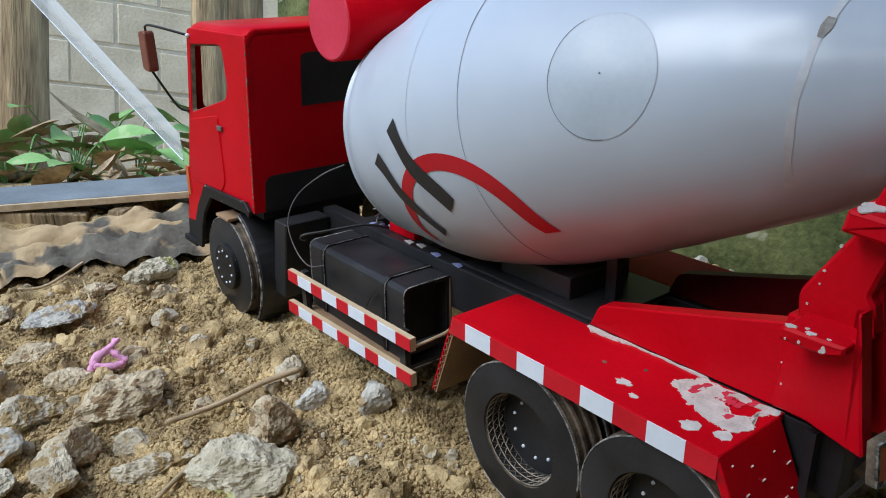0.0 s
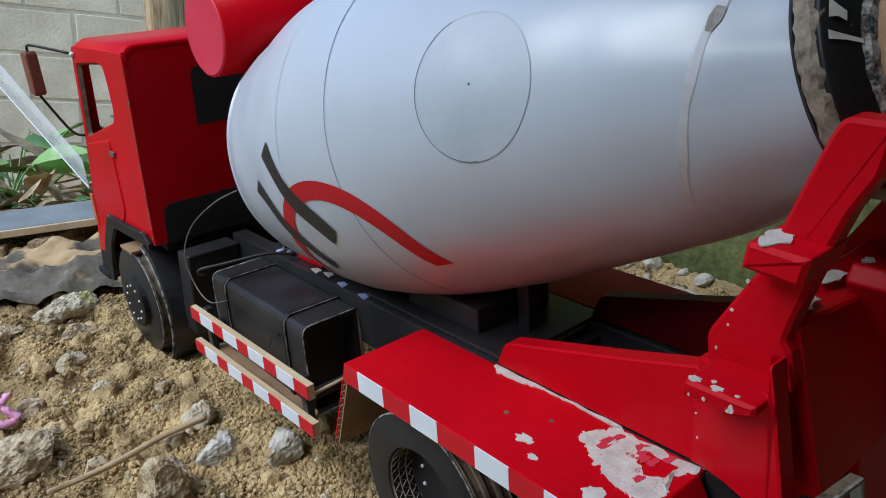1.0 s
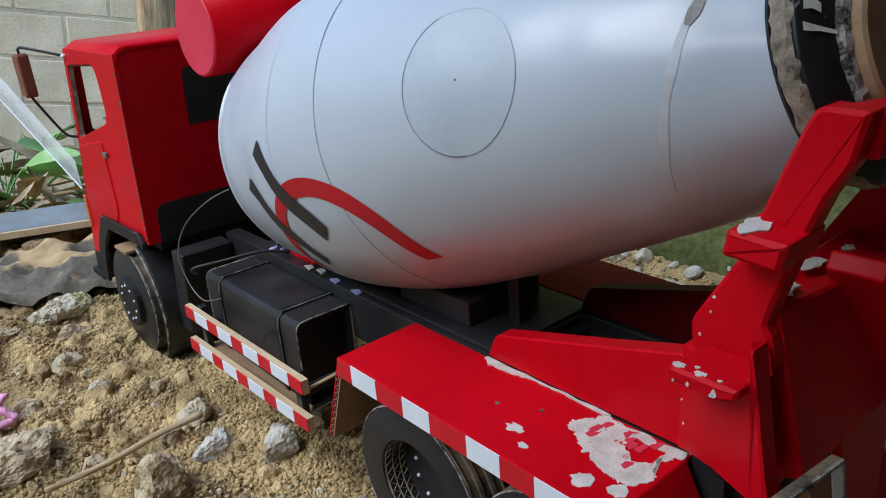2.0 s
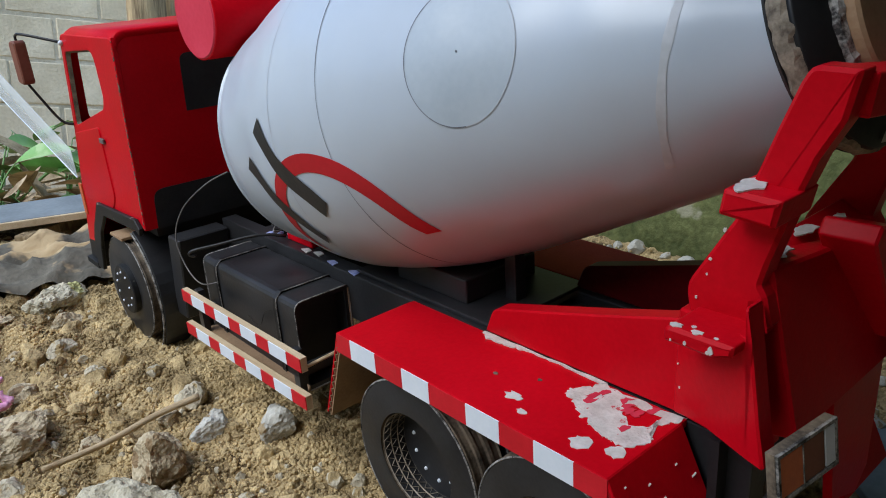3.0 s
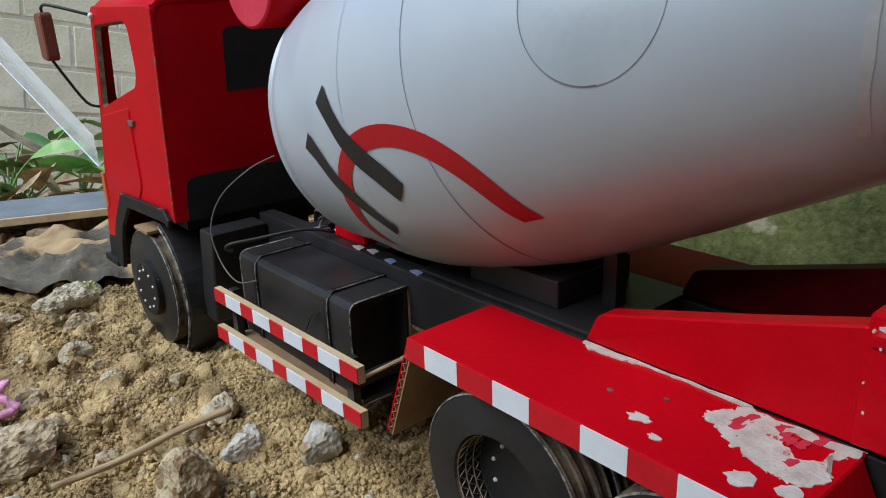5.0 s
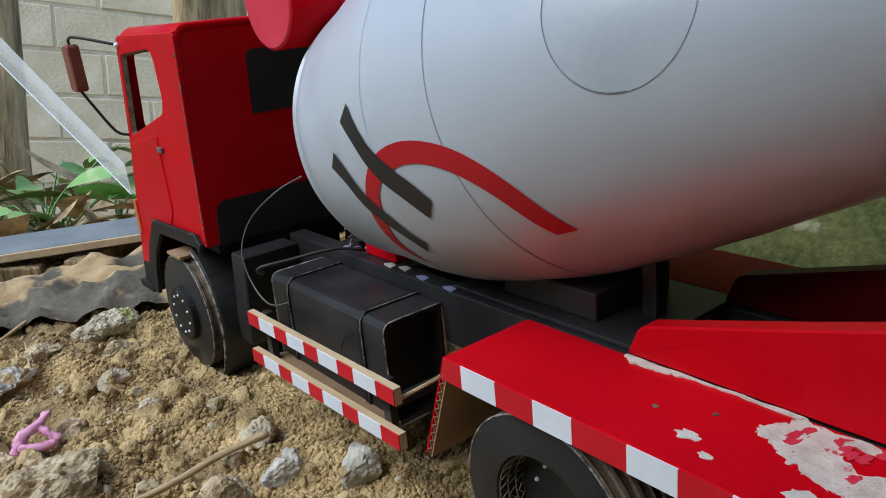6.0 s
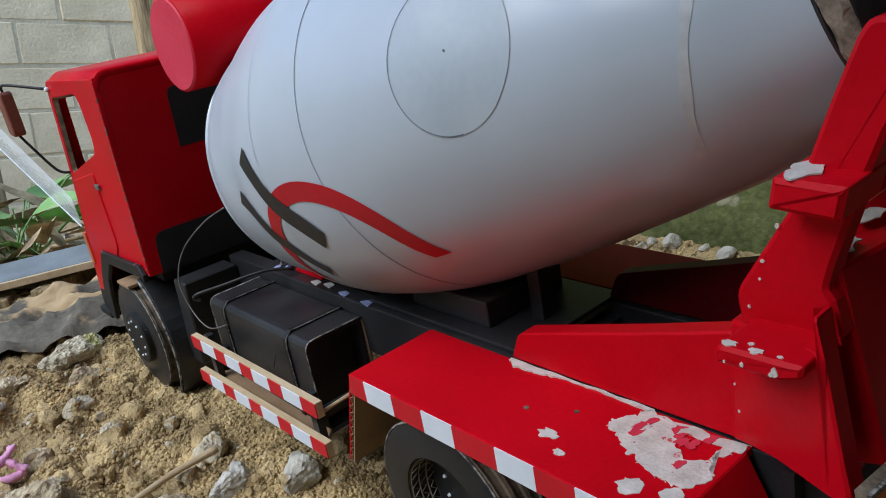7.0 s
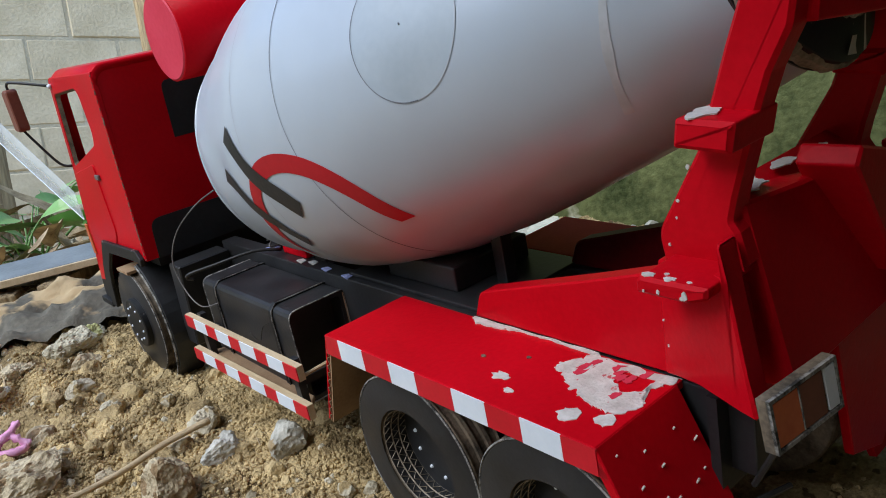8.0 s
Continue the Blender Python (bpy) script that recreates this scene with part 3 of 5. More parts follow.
side_guard(0.0450, 0.0480, 0.1975)
side_guard(0.0180, 0.0232, 0.2005)
for y in (0.052, 0.182):
    part("guard_bracket", box(-0.1044, -0.100, y - 0.003, y + 0.003, 0.018, 0.056, 0), BLACK, truck)
    part("guard_bracket", box(-0.1044, -0.054, y - 0.003, y + 0.003, 0.0385, 0.043, 0), BLACK, truck)
part("guard_bracket", tube([(-0.1046, 0.040, 0.049), (-0.080, 0.040, 0.0505), (-0.056, 0.046, 0.052)], 0.0011, 6), STRAW, truck, "thin wooden stick bracket")
part("guard_shelf", plate([(-0.1044, 0.046), (-0.092, 0.060), (-0.092, 0.186), (-0.1044, 0.192)], 0.0205, 0.0235, "z"), CARD, truck, "cardboard strip behind the lower rail")

# rear fenders
FX = -0.105


def flip(bm, do):
    if do:
        for v in bm.verts:
            v.co.x = mx(v.co.x)
    return bm


def corrugated(p0, p1, depth, x, thick, n):
    """The open flute edge of a board running p0 to p1 in (y, z), seen from the side at x."""
    bm = bmesh.new()
    a, b = Vector(p0), Vector(p1)
    d = (b - a)
    nrm = Vector((-d.y, d.x)).normalized()
    prev = None
    for k in range(n * 2 + 1):
        c = a + d * (k / (n * 2)) + nrm * ((0.18 + 0.64 * (k % 2)) * thick)
        v = [bm.verts.new((x, c.x - nrm.x * 0.0002, c.y - nrm.y * 0.0002)), bm.verts.new((x, c.x + nrm.x * 0.0003, c.y + nrm.y * 0.0003)), bm.verts.new((x + depth, c.x, c.y))]
        if prev:
            bm.faces.new((prev[0], prev[1], v[1], v[0]))
            bm.faces.new((prev[1], prev[2], v[2], v[1]))
        prev = v
    return bm


for right in (False, True):
    f = part("rear_fender", flip(box(FX, RAIL_L, -0.172, 0.0, 0.0815, 0.0852, 0.0005), right), RED if not right else CARD_RED, truck, "red painted cardboard rear fender, paint peeled off in places" if not right else "red-brown cardboard fender")
    band = plate([(0.0, 0.0815), (0.0035, 0.0738), (-0.1765, 0.0738), (-0.172, 0.0815)], FX, FX + 0.003, "x", (), 0)
    part("fender_band", flip(band, right), TAPE_R, f, "red and white reflective band")
    if not right:
        for a, b in ((-0.012, -0.033), (-0.054, -0.0735), (-0.098, -0.118), (-0.137, -0.157)):
            part("tape_patch", box(FX - 0.0005, FX + 0.0004, b, a, 0.0740, 0.0850, 0), TAPE_W, f, "white tape patch")
        part("tape_patch", box(FX - 0.0004, FX + 0.0004, -0.1725, 0.0, 0.0740, 0.0849, 0), TAPE_R, f, "red tape")
    # front flap, open flutes at its side
    fo = [(0.0, 0.0852), (0.0205, 0.0290), (0.0162, 0.0278), (-0.0035, 0.0815)]
    flap = part("front_flap", flip(plate(fo, FX + 0.0012, RAIL_L - 0.002, "x", (), 0), right), CARD_RED, f, "fender front flap of bare red-brown card")
    part("flap_liner", flip(plate([(0.0, 0.0852), (0.0205, 0.0290), (0.0197, 0.0287), (-0.0007, 0.0848)], FX, RAIL_L - 0.002, "x", (), 0), right), RED, f)
    part("flap_liner", flip(plate([(0.0168, 0.0280), (0.0161, 0.0278), (-0.0036, 0.0815), (-0.0028, 0.0818)], FX, RAIL_L - 0.002, "x", (), 0), right), CARD_RED if right else CARD, f)
    part("flute", flip(corrugated((-0.0031, 0.0817), (0.0165, 0.0279), 0.004, FX - 0.0001, 0.0038, 11), right), CARD, f, "corrugated card edge")
    # rear flap
    rf = [(-0.172, 0.0852), (-0.2065, 0.014), (-0.2030, 0.013), (-0.1685, 0.0815)]
    part("rear_flap", flip(plate(rf, FX, RAIL_L - 0.0035, "x", (), 0.0005), right), RED, f, "red painted rear flap with peeled spots")

# longitudinal ribs
rib_o = rounded([(-0.057, 0.0855), (-0.063, 0.0995), (-0.130, 0.1175), (-0.165, 0.1275), (-0.200, 0.130), (-0.205, 0.086)], [0.001, 0.004, 0, 0, 0, 0])
part("body_rib", plate(rib_o, RAIL_L, RAIL_L + 0.010, "x", (), 0.0008), RED, truck, "red painted tapered body rib")
# far rib: shade of drum and wall put into its colour
part("body_rib", plate(rib_o, mx(RAIL_L + 0.010), mx(RAIL_L), "x", (), 0.0008), RED_SHADED, truck, "red far rib, shade painted into its colour")

# rear frame
low = rounded([(-0.166, 0.0865), (-0.167, 0.1335), (-0.2045, 0.1395), (-0.2015, 0.150), (-0.2025, 0.150), (-0.2150, 0.095), (-0.186, 0.092)], [0, 0.002, 0, 0, 0, 0, 0])
post = rounded([(-0.1730, 0.1345), (-0.1712, 0.1455), (-0.1780, 0.157), (-0.1885, 0.1745), (-0.1935, 0.188), (-0.2005, 0.2075), (-0.2060, 0.2215), (-0.2090, 0.2268), (-0.2235, 0.2262), (-0.2205, 0.2110), (-0.2140, 0.1990), (-0.2075, 0.1810), (-0.2010, 0.1600), (-0.1992, 0.1525), (-0.2015, 0.1490), (-0.2045, 0.1375)], [0, 0.004, 0.004, 0, 0, 0, 0, 0.003, 0.001, 0.001, 0, 0, 0, 0.001, 0, 0], 3)
OUT = 0.011  # the far post stands this much further out
for right in (False, True):
    def aside(bm):
        bm = flip(bm, right)
        if right:
            bm.transform(Matrix.Translation((OUT, 0, 0)))
        return bm
    cheek = plate(low, -0.0550, -0.0450, "x", (), 0.001)
    bmesh.ops.subdivide_edges(cheek, edges=cheek.edges[:], cuts=3, use_grid_fill=True)
    for v in cheek.verts:  # the cheek flares outwards to the rear
        v.co.x -= 0.022 * min(1, max(0, (-0.168 - v.co.y) / 0.045))
    part("rear_frame_side", aside(cheek), RED, truck, "red painted side plate of the rear frame")
    part("rear_frame_post", aside(plate(post, -0.0585, -0.0475, "x", (), 0.0014)), RED, truck, "leaning red post with chipped edges")
    foot = plate(rounded([(-0.1760, 0.1325), (-0.1760, 0.1368), (-0.1775, 0.1385), (-0.2025, 0.1385), (-0.2020, 0.1345), (-0.1950, 0.1320)], 0.001), -0.0795, -0.050, "x", (), 0.0012)
    part("frame_ledge", aside(foot), RED, truck)
    part("frame_block", aside(plate(rounded([(-0.1895, 0.1800), (-0.1910, 0.1890), (-0.2105, 0.1880), (-0.2085, 0.1785)], 0.001), -0.0725, -0.046, "x", (), 0.0016)), RED, truck, "protruding red block on the post, top peeled pale")
DROOP = Matrix(((1, 0, 0, 0), (-0.06, 1, 0, -0.06 * 0.056), (-0.09, 0, 1, -0.09 * 0.056), (0, 0, 0, 1)))
beam = plate(rounded([(-0.2085, 0.2118), (-0.2100, 0.2262), (-0.2245, 0.2250), (-0.2230, 0.2112)], 0.001), -0.0500, mx(-0.0560) + OUT, "x", (), 0.0012)
beam.transform(DROOP)
part("cross_beam", beam, RED, truck, "red cross beam joining the posts")

# hopper between the posts
hop = [(-0.183, 0.148), (-0.186, 0.1580), (-0.2000, 0.1570), (-0.2145, 0.0945), (-0.198, 0.0905)]
hopper = plate(hop, -0.0520, mx(-0.0500) + OUT, "x", (), 0.001)
for v in hopper.verts:
    if v.co.y < -0.195 and v.co.z > 0.12:
        v.co.z -= 0.09 * (v.co.x + 0.056)
        v.co.y -= 0.05 * (v.co.x + 0.056)
part("rear_hopper", hopper, RED, truck, "deep red sloping rear hopper")
flange = rounded([(-0.0150, 0.1590), (-0.0105, 0.1650), (0.0230, 0.1545), (0.0640, 0.1190), (0.0640, 0.0920), (0.0200, 0.1080)], 0.001)
part("chute_flange", plate(flange, -0.2190, -0.1980, "y", (), 0.001), RED, truck, "angled red flange of the chute")
part("lower_panel", plate([(-0.018, 0.094), (mx(-0.055), 0.094), (mx(-0.055), 0.040), (0.020, 0.030), (-0.006, 0.040)], -0.2130, -0.2090, "y", (), 0.0005), RED, truck, "red lower rear panel")
part("under_panel", box(-0.060, mx(-0.060), -0.190, -0.186, 0.045, 0.086, 0), BLACK, truck)


def tail_lamp(right):
    def sl(a, b, lo, hi, out, thick):
        """A sloping rectangle of the lamp plate in its own fractions."""
        bm = box(0, 1, 0, thick, 0, 1, 0)
        for v in bm.verts:
            f, h = a + (b - a) * v.co.x, lo + (hi - lo) * v.co.z
            v.co = (-0.0805 + 0.0345 * f, -0.2200 - 0.0040 * f - 0.0025 * (1 - h) - out + v.co.y, 0.0880 + 0.0005 * f + 0.0180 * h)
        return flip(bm, right)
    lp = part("tail_lamp", sl(0, 1, 0, 1, 0, 0.0035), CARD_DARK, truck, "card tail lamp plate with orange, brown and white cells")
    for a, b, m in ((0.05, 0.40, ORANGE), (0.42, 0.76, BROWN), (0.80, 0.96, TAPE_W)):
        part("lamp_cell", sl(a, b, 0.10, 0.90, 0.0006, 0.001), m, lp)
    for a, b, lo, hi in ((0, 1, 0.93, 1.0), (0, 1, 0, 0.07), (0, 0.035, 0, 1), (0.97, 1, 0, 1), (0.405, 0.418, 0.1, 0.9)):
        part("lamp_frame", sl(a, b, lo, hi, 0.0009, 0.0012), FRAY, lp)
    return lp


tail_lamp(False)
tail_lamp(True)
part("lamp_stay", tube([(-0.056, -0.200, 0.052), (-0.0535, -0.2165, 0.086)], 0.0012, 6), WIRE, truck)
part("lamp_stay", tube([(-0.098, -0.187, 0.055), (-0.060, -0.200, 0.046), (-0.040, -0.205, 0.044)], 0.0012, 6), WIRE, truck, "bent wire under the rear frame")

# ---------------------------------------------------------------- drum
DTH, DYAW = radians(12.3), radians(-2.2)
DO = Vector((-0.0071, 0.0, 0.1887))
DA = Vector((math.sin(DYAW) * math.cos(DTH), math.cos(DYAW) * math.cos(DTH), -math.sin(DTH)))
DU = Vector((math.sin(DYAW) * math.sin(DTH), math.cos(DYAW) * math.sin(DTH), math.cos(DTH)))
DV = Vector((-math.cos(DYAW), math.sin(DYAW), 0))
D_PROFILE = [(-0.20, 0.0385), (-0.145, 0.0580), (-0.095, 0.0706), (-0.045, 0.0820), (0.005, 0.0915), (0.035, 0.0928), (0.065, 0.0920), (0.085, 0.0888), (0.1, 0.0850), (0.115, 0.0822), (0.127, 0.0802), (0.137, 0.0785), (0.143, 0.0755), (0.148, 0.0690), (0.1515, 0.0560), (0.1545, 0.0)]
_s = np.array([p[0] for p in D_PROFILE])
_r = np.array([p[1] for p in D_PROFILE])


def drum_r(s):
    """Smooth radius at s along the axis."""
    if s > 0.141 or s < -0.19:
        return float(np.interp(s, _s, _r))
    h = 0.012
    return float(np.mean([np.interp(s + h * k / 3, _s, _r) for k in (-3, -2, -1, 0, 1, 2, 3)]))


def drum_at(s, a, off=0.0):
    """A place on the drum: s along the axis, a the angle from the top towards the left side."""
    r = drum_r(s) + off
    r += 0.0015 * noise.noise(Vector((s * 14, math.cos(a) * 1.3, math.sin(a) * 1.3 + 4))) + 0.0007 * noise.noise(Vector((s * 45, math.cos(a) * 2.5, math.sin(a) * 2.5)))
    return DO + DA * s + (DU * math.cos(a) + DV * math.sin(a)) * r


def sweep_patch(pts, half, off, name, material, parent, label="", steps=10):
    """A flat strip laid on the drum along points of (s, a); half: half-width per point."""
    P = [Vector(p) for p in pts]
    res, hw = [], []
    for i in range(len(P) - 1):
        p0, p1, p2, p3 = P[max(i - 1, 0)], P[i], P[i + 1], P[min(i + 2, len(P) - 1)]
        for j in range(steps + (i == len(P) - 2)):
            t = j / steps
            res.append(0.5 * (2 * p1 + (p2 - p0) * t + (2 * p0 - 5 * p1 + 4 * p2 - p3) * t * t + (3 * p1 - p0 - 3 * p2 + p3) * t ** 3))
            hw.append(half[i] * (1 - t) + half[i + 1] * t)
    bm = bmesh.new()
    rows = []
    for i, p in enumerate(res):
        d = res[min(i + 1, len(res) - 1)] - res[max(i - 1, 0)]
        rr = drum_r(p.x)
        d = Vector((d.x, d.y * rr)).normalized()
        nrm = Vector((-d.y, d.x / rr))
        rows.append([bm.verts.new(drum_at(p.x + nrm.x * k * hw[i], p.y + nrm.y * k * hw[i], off)) for k in (-1, -0.5, 0, 0.5, 1)])
    for a, b in zip(rows, rows[1:]):
        for k in range(4):
            bm.faces.new((a[k], a[k + 1], b[k + 1], b[k]))
    return part(name, bm, material, parent, label, True)


CUT = 0.16


def build_drum():
    bm = bmesh.new()
    S = list(np.linspace(-0.192, 0.136, 67)) + list(np.linspace(0.138, 0.1544, 16))
    n = 128
    def skewed(s, a):
        # the mouth is cut askew
        w = min(1.0, max(0.0, (-0.166 - s) / 0.033)) ** 1.4
        return drum_at(s, a) + DA * w * (CUT * drum_r(s) * math.cos(a) + 0.0)
    rows = [[bm.verts.new(skewed(s, 2 * math.pi * k / n)) for k in range(n)] for s in S]
    for a, b in zip(rows, rows[1:]):
        for k in range(n):
            bm.faces.new((a[k - 1], a[k], b[k], b[k - 1]))
    bm.faces.new(rows[-1])
    d = part("drum", bm, WHITE, truck, "white paper mixer drum with pencil lines and a red and black emblem", True)
    # rear collar
    w = 1.25
    ax, av, au = DA * 1.15, DV * w, (DU + CUT * DA) * w
    c0 = DO + DA * (0.0098 + 0.15 * 0.2012)
    to = Matrix(((ax.x, av.x, au.x, c0.x), (ax.y, av.y, au.y, c0.y), (ax.z, av.z, au.z, c0.z), (0, 0, 0, 1)))
    part("drum_collar", lathe([(-0.2078, 0.0300), (-0.2080, 0.0350), (-0.2095, 0.0342), (-0.2150, 0.0225), (-0.2150, 0.0)], 64, to), BLACK_WORN, d, "black paper collar at the drum mouth", True)
    ce = lathe([(-0.2012, 0.0325), (-0.2024, 0.0352), (-0.2036, 0.0360), (-0.2070, 0.0358), (-0.2086, 0.0346), (-0.2080, 0.0320)], 128, to)
    for v in ce.verts:
        v.co += DA * 0.0014 * noise.noise(v.co * 300) + Vector((0, 0, 0.0005 * noise.noise(v.co * 500)))
    part("collar_edge", ce, FLUTE, d, "ragged grey-brown card edge")
    part("collar_line", lathe([(-0.2008, 0.0328), (-0.2012, 0.0350), (-0.2022, 0.0354), (-0.2028, 0.0335)], 96, to), BLACK, d)
    fr = lathe([(-0.2140, 0.0242), (-0.2162, 0.0236), (-0.2168, 0.0214), (-0.2150, 0.0205)], 96, to)
    for v in fr.verts:
        v.co += Vector((noise.noise(v.co * 330), noise.noise(v.co * 350 + DA), noise.noise(v.co * 370))) * 0.0009
    part("mouth_rim", fr, FRAY, d, "frayed pale rim")
    part("drum_mouth", lathe([(-0.2150, 0.0212), (-0.2195, 0.0210), (-0.2205, 0.0200), (-0.2205, 0.0)], 48, to), CARD, d, "brown card disc at the drum mouth")
    for k in range(9):
        a = 0.70 * k + 0.25 * math.sin(k * 2.2)
        wd = (0.05, 0.16, 0.07)[k % 3]
        r0, r1 = (0.0338, 0.0332, 0.0336)[k % 3], (0.0262, 0.0285, 0.0245)[k % 3]
        bmw = bmesh.new()
        q = []
        for r, da in ((r0, 0), (r0, wd), ((r0 + r1) / 2, wd * 0.8), (r1, wd * 0.9), (r1, wd * 0.3), ((r0 + r1) / 2, 0.15 * wd)):
            s = -0.2100 - (0.0342 - r) * 0.47 - 0.0003
            q.append(bmw.verts.new(to @ Vector((s, r * math.sin(a + da), r * math.cos(a + da)))))
        bmw.faces.new(q)
        part("bare_patch", bmw, PEEL, d, "bare pale patch")
    # pencil circles and tape ring
    ring = [(0.0, 2 * math.pi * k / 40) for k in range(41)]
    sweep_patch([(-0.004 + 0.010 * math.cos(a - 0.9) + 0.0006 * math.sin(5 * a), a) for _, a in ring], [0.00026 + 0.00012 * math.sin(3 * a) for _, a in ring], 0.0002, "pencil_line", PENCIL, d, "pencil line round the drum", 3)
    sweep_patch([(0.0500 + 0.0012 * math.cos(2 * a), a) for _, a in ring], [0.00022] * 41, 0.0002, "pencil_line", PENCIL_FAINT, d, "faint pencil line round the drum", 3)
    sweep_patch([(-0.1805 + 0.0143 * (0.2 + 0.15 * k), 0.2 + 0.15 * k) for k in range(15)], [0.0013 + 0.0003 * (k % 3) for k in range(15)], 0.0002, "old_tape", TAPE_OLD, d, "yellowed strip of old tape", 3)
    sweep_patch([(-0.1680, 0.92), (-0.1668, 1.01), (-0.1652, 1.10)], [0.0016, 0.0022, 0.0010], 0.0004, "tape_scrap", TAPE_DIRT, d, "dirty scrap of tape", 4)
    return d


drum = build_drum()


# emblem: two black bars and a red swoosh, each cut along two edges of (s, a)
def cut_paper(one, two, off, material, name, label):
    def even(pts, n=36):
        P = np.array(pts)
        d = np.concatenate([[0], np.cumsum(np.hypot(np.diff(P[:, 0]), np.diff(P[:, 1]) * 0.09))])
        u = np.linspace(0, d[-1], n)
        q = np.stack([np.interp(u, d, P[:, 0]), np.interp(u, d, P[:, 1])], 1)
        for _ in range(4):
            q[1:-1] = 0.25 * q[:-2] + 0.5 * q[1:-1] + 0.25 * q[2:]
        return q
    bm = bmesh.new()
    rows = [[bm.verts.new(drum_at(*(a * (1 - k / 4) + b * k / 4), off)) for k in range(5)] for a, b in zip(even(one), even(two))]
    for a, b in zip(rows, rows[1:]):
        for k in range(4):
            bm.faces.new((a[k], a[k + 1], b[k + 1], b[k]))
    return part(name, bm, material, drum, label, True)


cut_paper([(0.0703, 1.483), (0.0631, 1.59), (0.0565, 1.72), (0.0504, 1.804), (0.0391, 1.924), (0.0305, 2.039)], [(0.0620, 1.405), (0.0560, 1.53), (0.0504, 1.63), (0.0395, 1.746), (0.0284, 1.859), (0.0225, 1.945)], 0.0007, BLACK, "emblem_bar", "broad black paper bar")
cut_paper([(0.0967, 1.709), (0.0851, 1.816), (0.0749, 1.966), (0.0640, 2.10), (0.0566, 2.189), (0.0525, 2.267)], [(0.0880, 1.624), (0.0791, 1.71), (0.0689, 1.88), (0.0594, 2.002), (0.0515, 2.138), (0.0470, 2.196)], 0.0007, BLACK, "emblem_bar", "narrow black paper bar")
cut_paper([(0.0690, 2.405), (0.0785, 2.33), (0.0808, 2.244), (0.0785, 2.088), (0.0749, 1.966), (0.0668, 1.827), (0.0553, 1.715), (0.0461, 1.664), (0.0336, 1.638), (0.0221, 1.639), (0.0089, 1.674), (-0.0015, 1.723), (-0.0100, 1.794), (-0.0172, 1.882), (-0.0232, 1.982), (-0.0275, 2.102), (-0.0318, 2.216), (-0.0341, 2.292)],
          [(0.0685, 2.400), (0.0723, 2.287), (0.0747, 2.192), (0.0695, 2.10), (0.0639, 1.999), (0.0594, 1.897), (0.0531, 1.823), (0.0435, 1.773), (0.0356, 1.753), (0.0253, 1.746), (0.0138, 1.772), (0.0031, 1.828), (-0.0050, 1.90), (-0.0116, 1.99), (-0.0168, 2.099), (-0.0205, 2.223), (-0.0241, 2.291)], 0.0004, RED_PAPER, "emblem_arc", "red curved paper swoosh")
dot_s, dot_a = -0.0768, 1.265
circle = [(dot_s + 0.0265 * math.cos(2 * math.pi * k / 36), dot_a + 0.410 * math.sin(2 * math.pi * k / 36)) for k in range(37)]
sweep_patch(circle[9:31], [0.00018] * 22, 0.0003, "pencil_circle", PENCIL_FAINT, drum, "faded part of a pencil circle", 3)
sweep_patch(circle[30:] + circle[1:10], [0.00024] * 16, 0.0003, "pencil_circle", PENCIL, drum, "pencil circle drawn on the drum", 3)
bm = bmesh.new()
cen = bm.verts.new(drum_at(dot_s, dot_a, 0.0002))
rings = []
for f in (0.25, 0.5, 0.75, 1.0):
    rings.append([bm.verts.new(drum_at(dot_s + (s - dot_s) * f, dot_a + (a - dot_a) * f, 0.0002)) for s, a in circle[:-1]])
for k in range(36):
    bm.faces.new((cen, rings[0][k - 1], rings[0][k]))
    for a, b in zip(rings, rings[1:]):
        bm.faces.new((a[k - 1], a[k], b[k], b[k - 1]))
part("circle_patch", bm, GREY_PATCH, drum, "pale grey paper disc", True)
part("centre_prick", lathe([(-0.0004, 0), (0, 0.0006)], 8, Matrix.Translation(drum_at(dot_s, dot_a, 0.0005))), PENCIL, drum)

# drum supports and water tank
part("drum_pedestal", box(-0.045, mx(-0.045), 0.118, 0.150, 0.0845, 0.112, 0.001), RED, truck, "red pedestal under the drum")
part("drum_pedestal", box(-0.040, mx(-0.040), -0.03, 0.03, 0.087, 0.101, 0.001), BLACK, truck, "black drum cradle")
part("drum_post", box(-0.020, -0.012, -0.0475, -0.0395, 0.0845, 0.118, 0.0006), BLACK, truck)
part("drum_post", box(0.006, 0.008, -0.012, -0.010, 0.0845, 0.116, 0), BLACK, truck)
part("drum_stay", box(-0.024, -0.010, 0.150, 0.166, 0.0845, 0.216, 0.001), BLACK, truck)
WT = pose(-0.0765, 0.1690, 0.2390)
tank = part("water_tank", lathe([(0, 0), (0.0, 0.0265), (0.0006, 0.0278), (0.128, 0.0278), (0.128, 0)], 64, WT), RED, truck, "red cylindrical water tank behind the cab", False)
for p in tank.data.polygons:
    p.use_smooth = len(p.vertices) == 4 and abs(p.normal.x) < 0.5
part("tank_end", lathe([(-0.0006, 0), (-0.0006, 0.0262), (0.0004, 0.0272)], 48, WT), PINK_PAPER, tank, "paler red end disc")
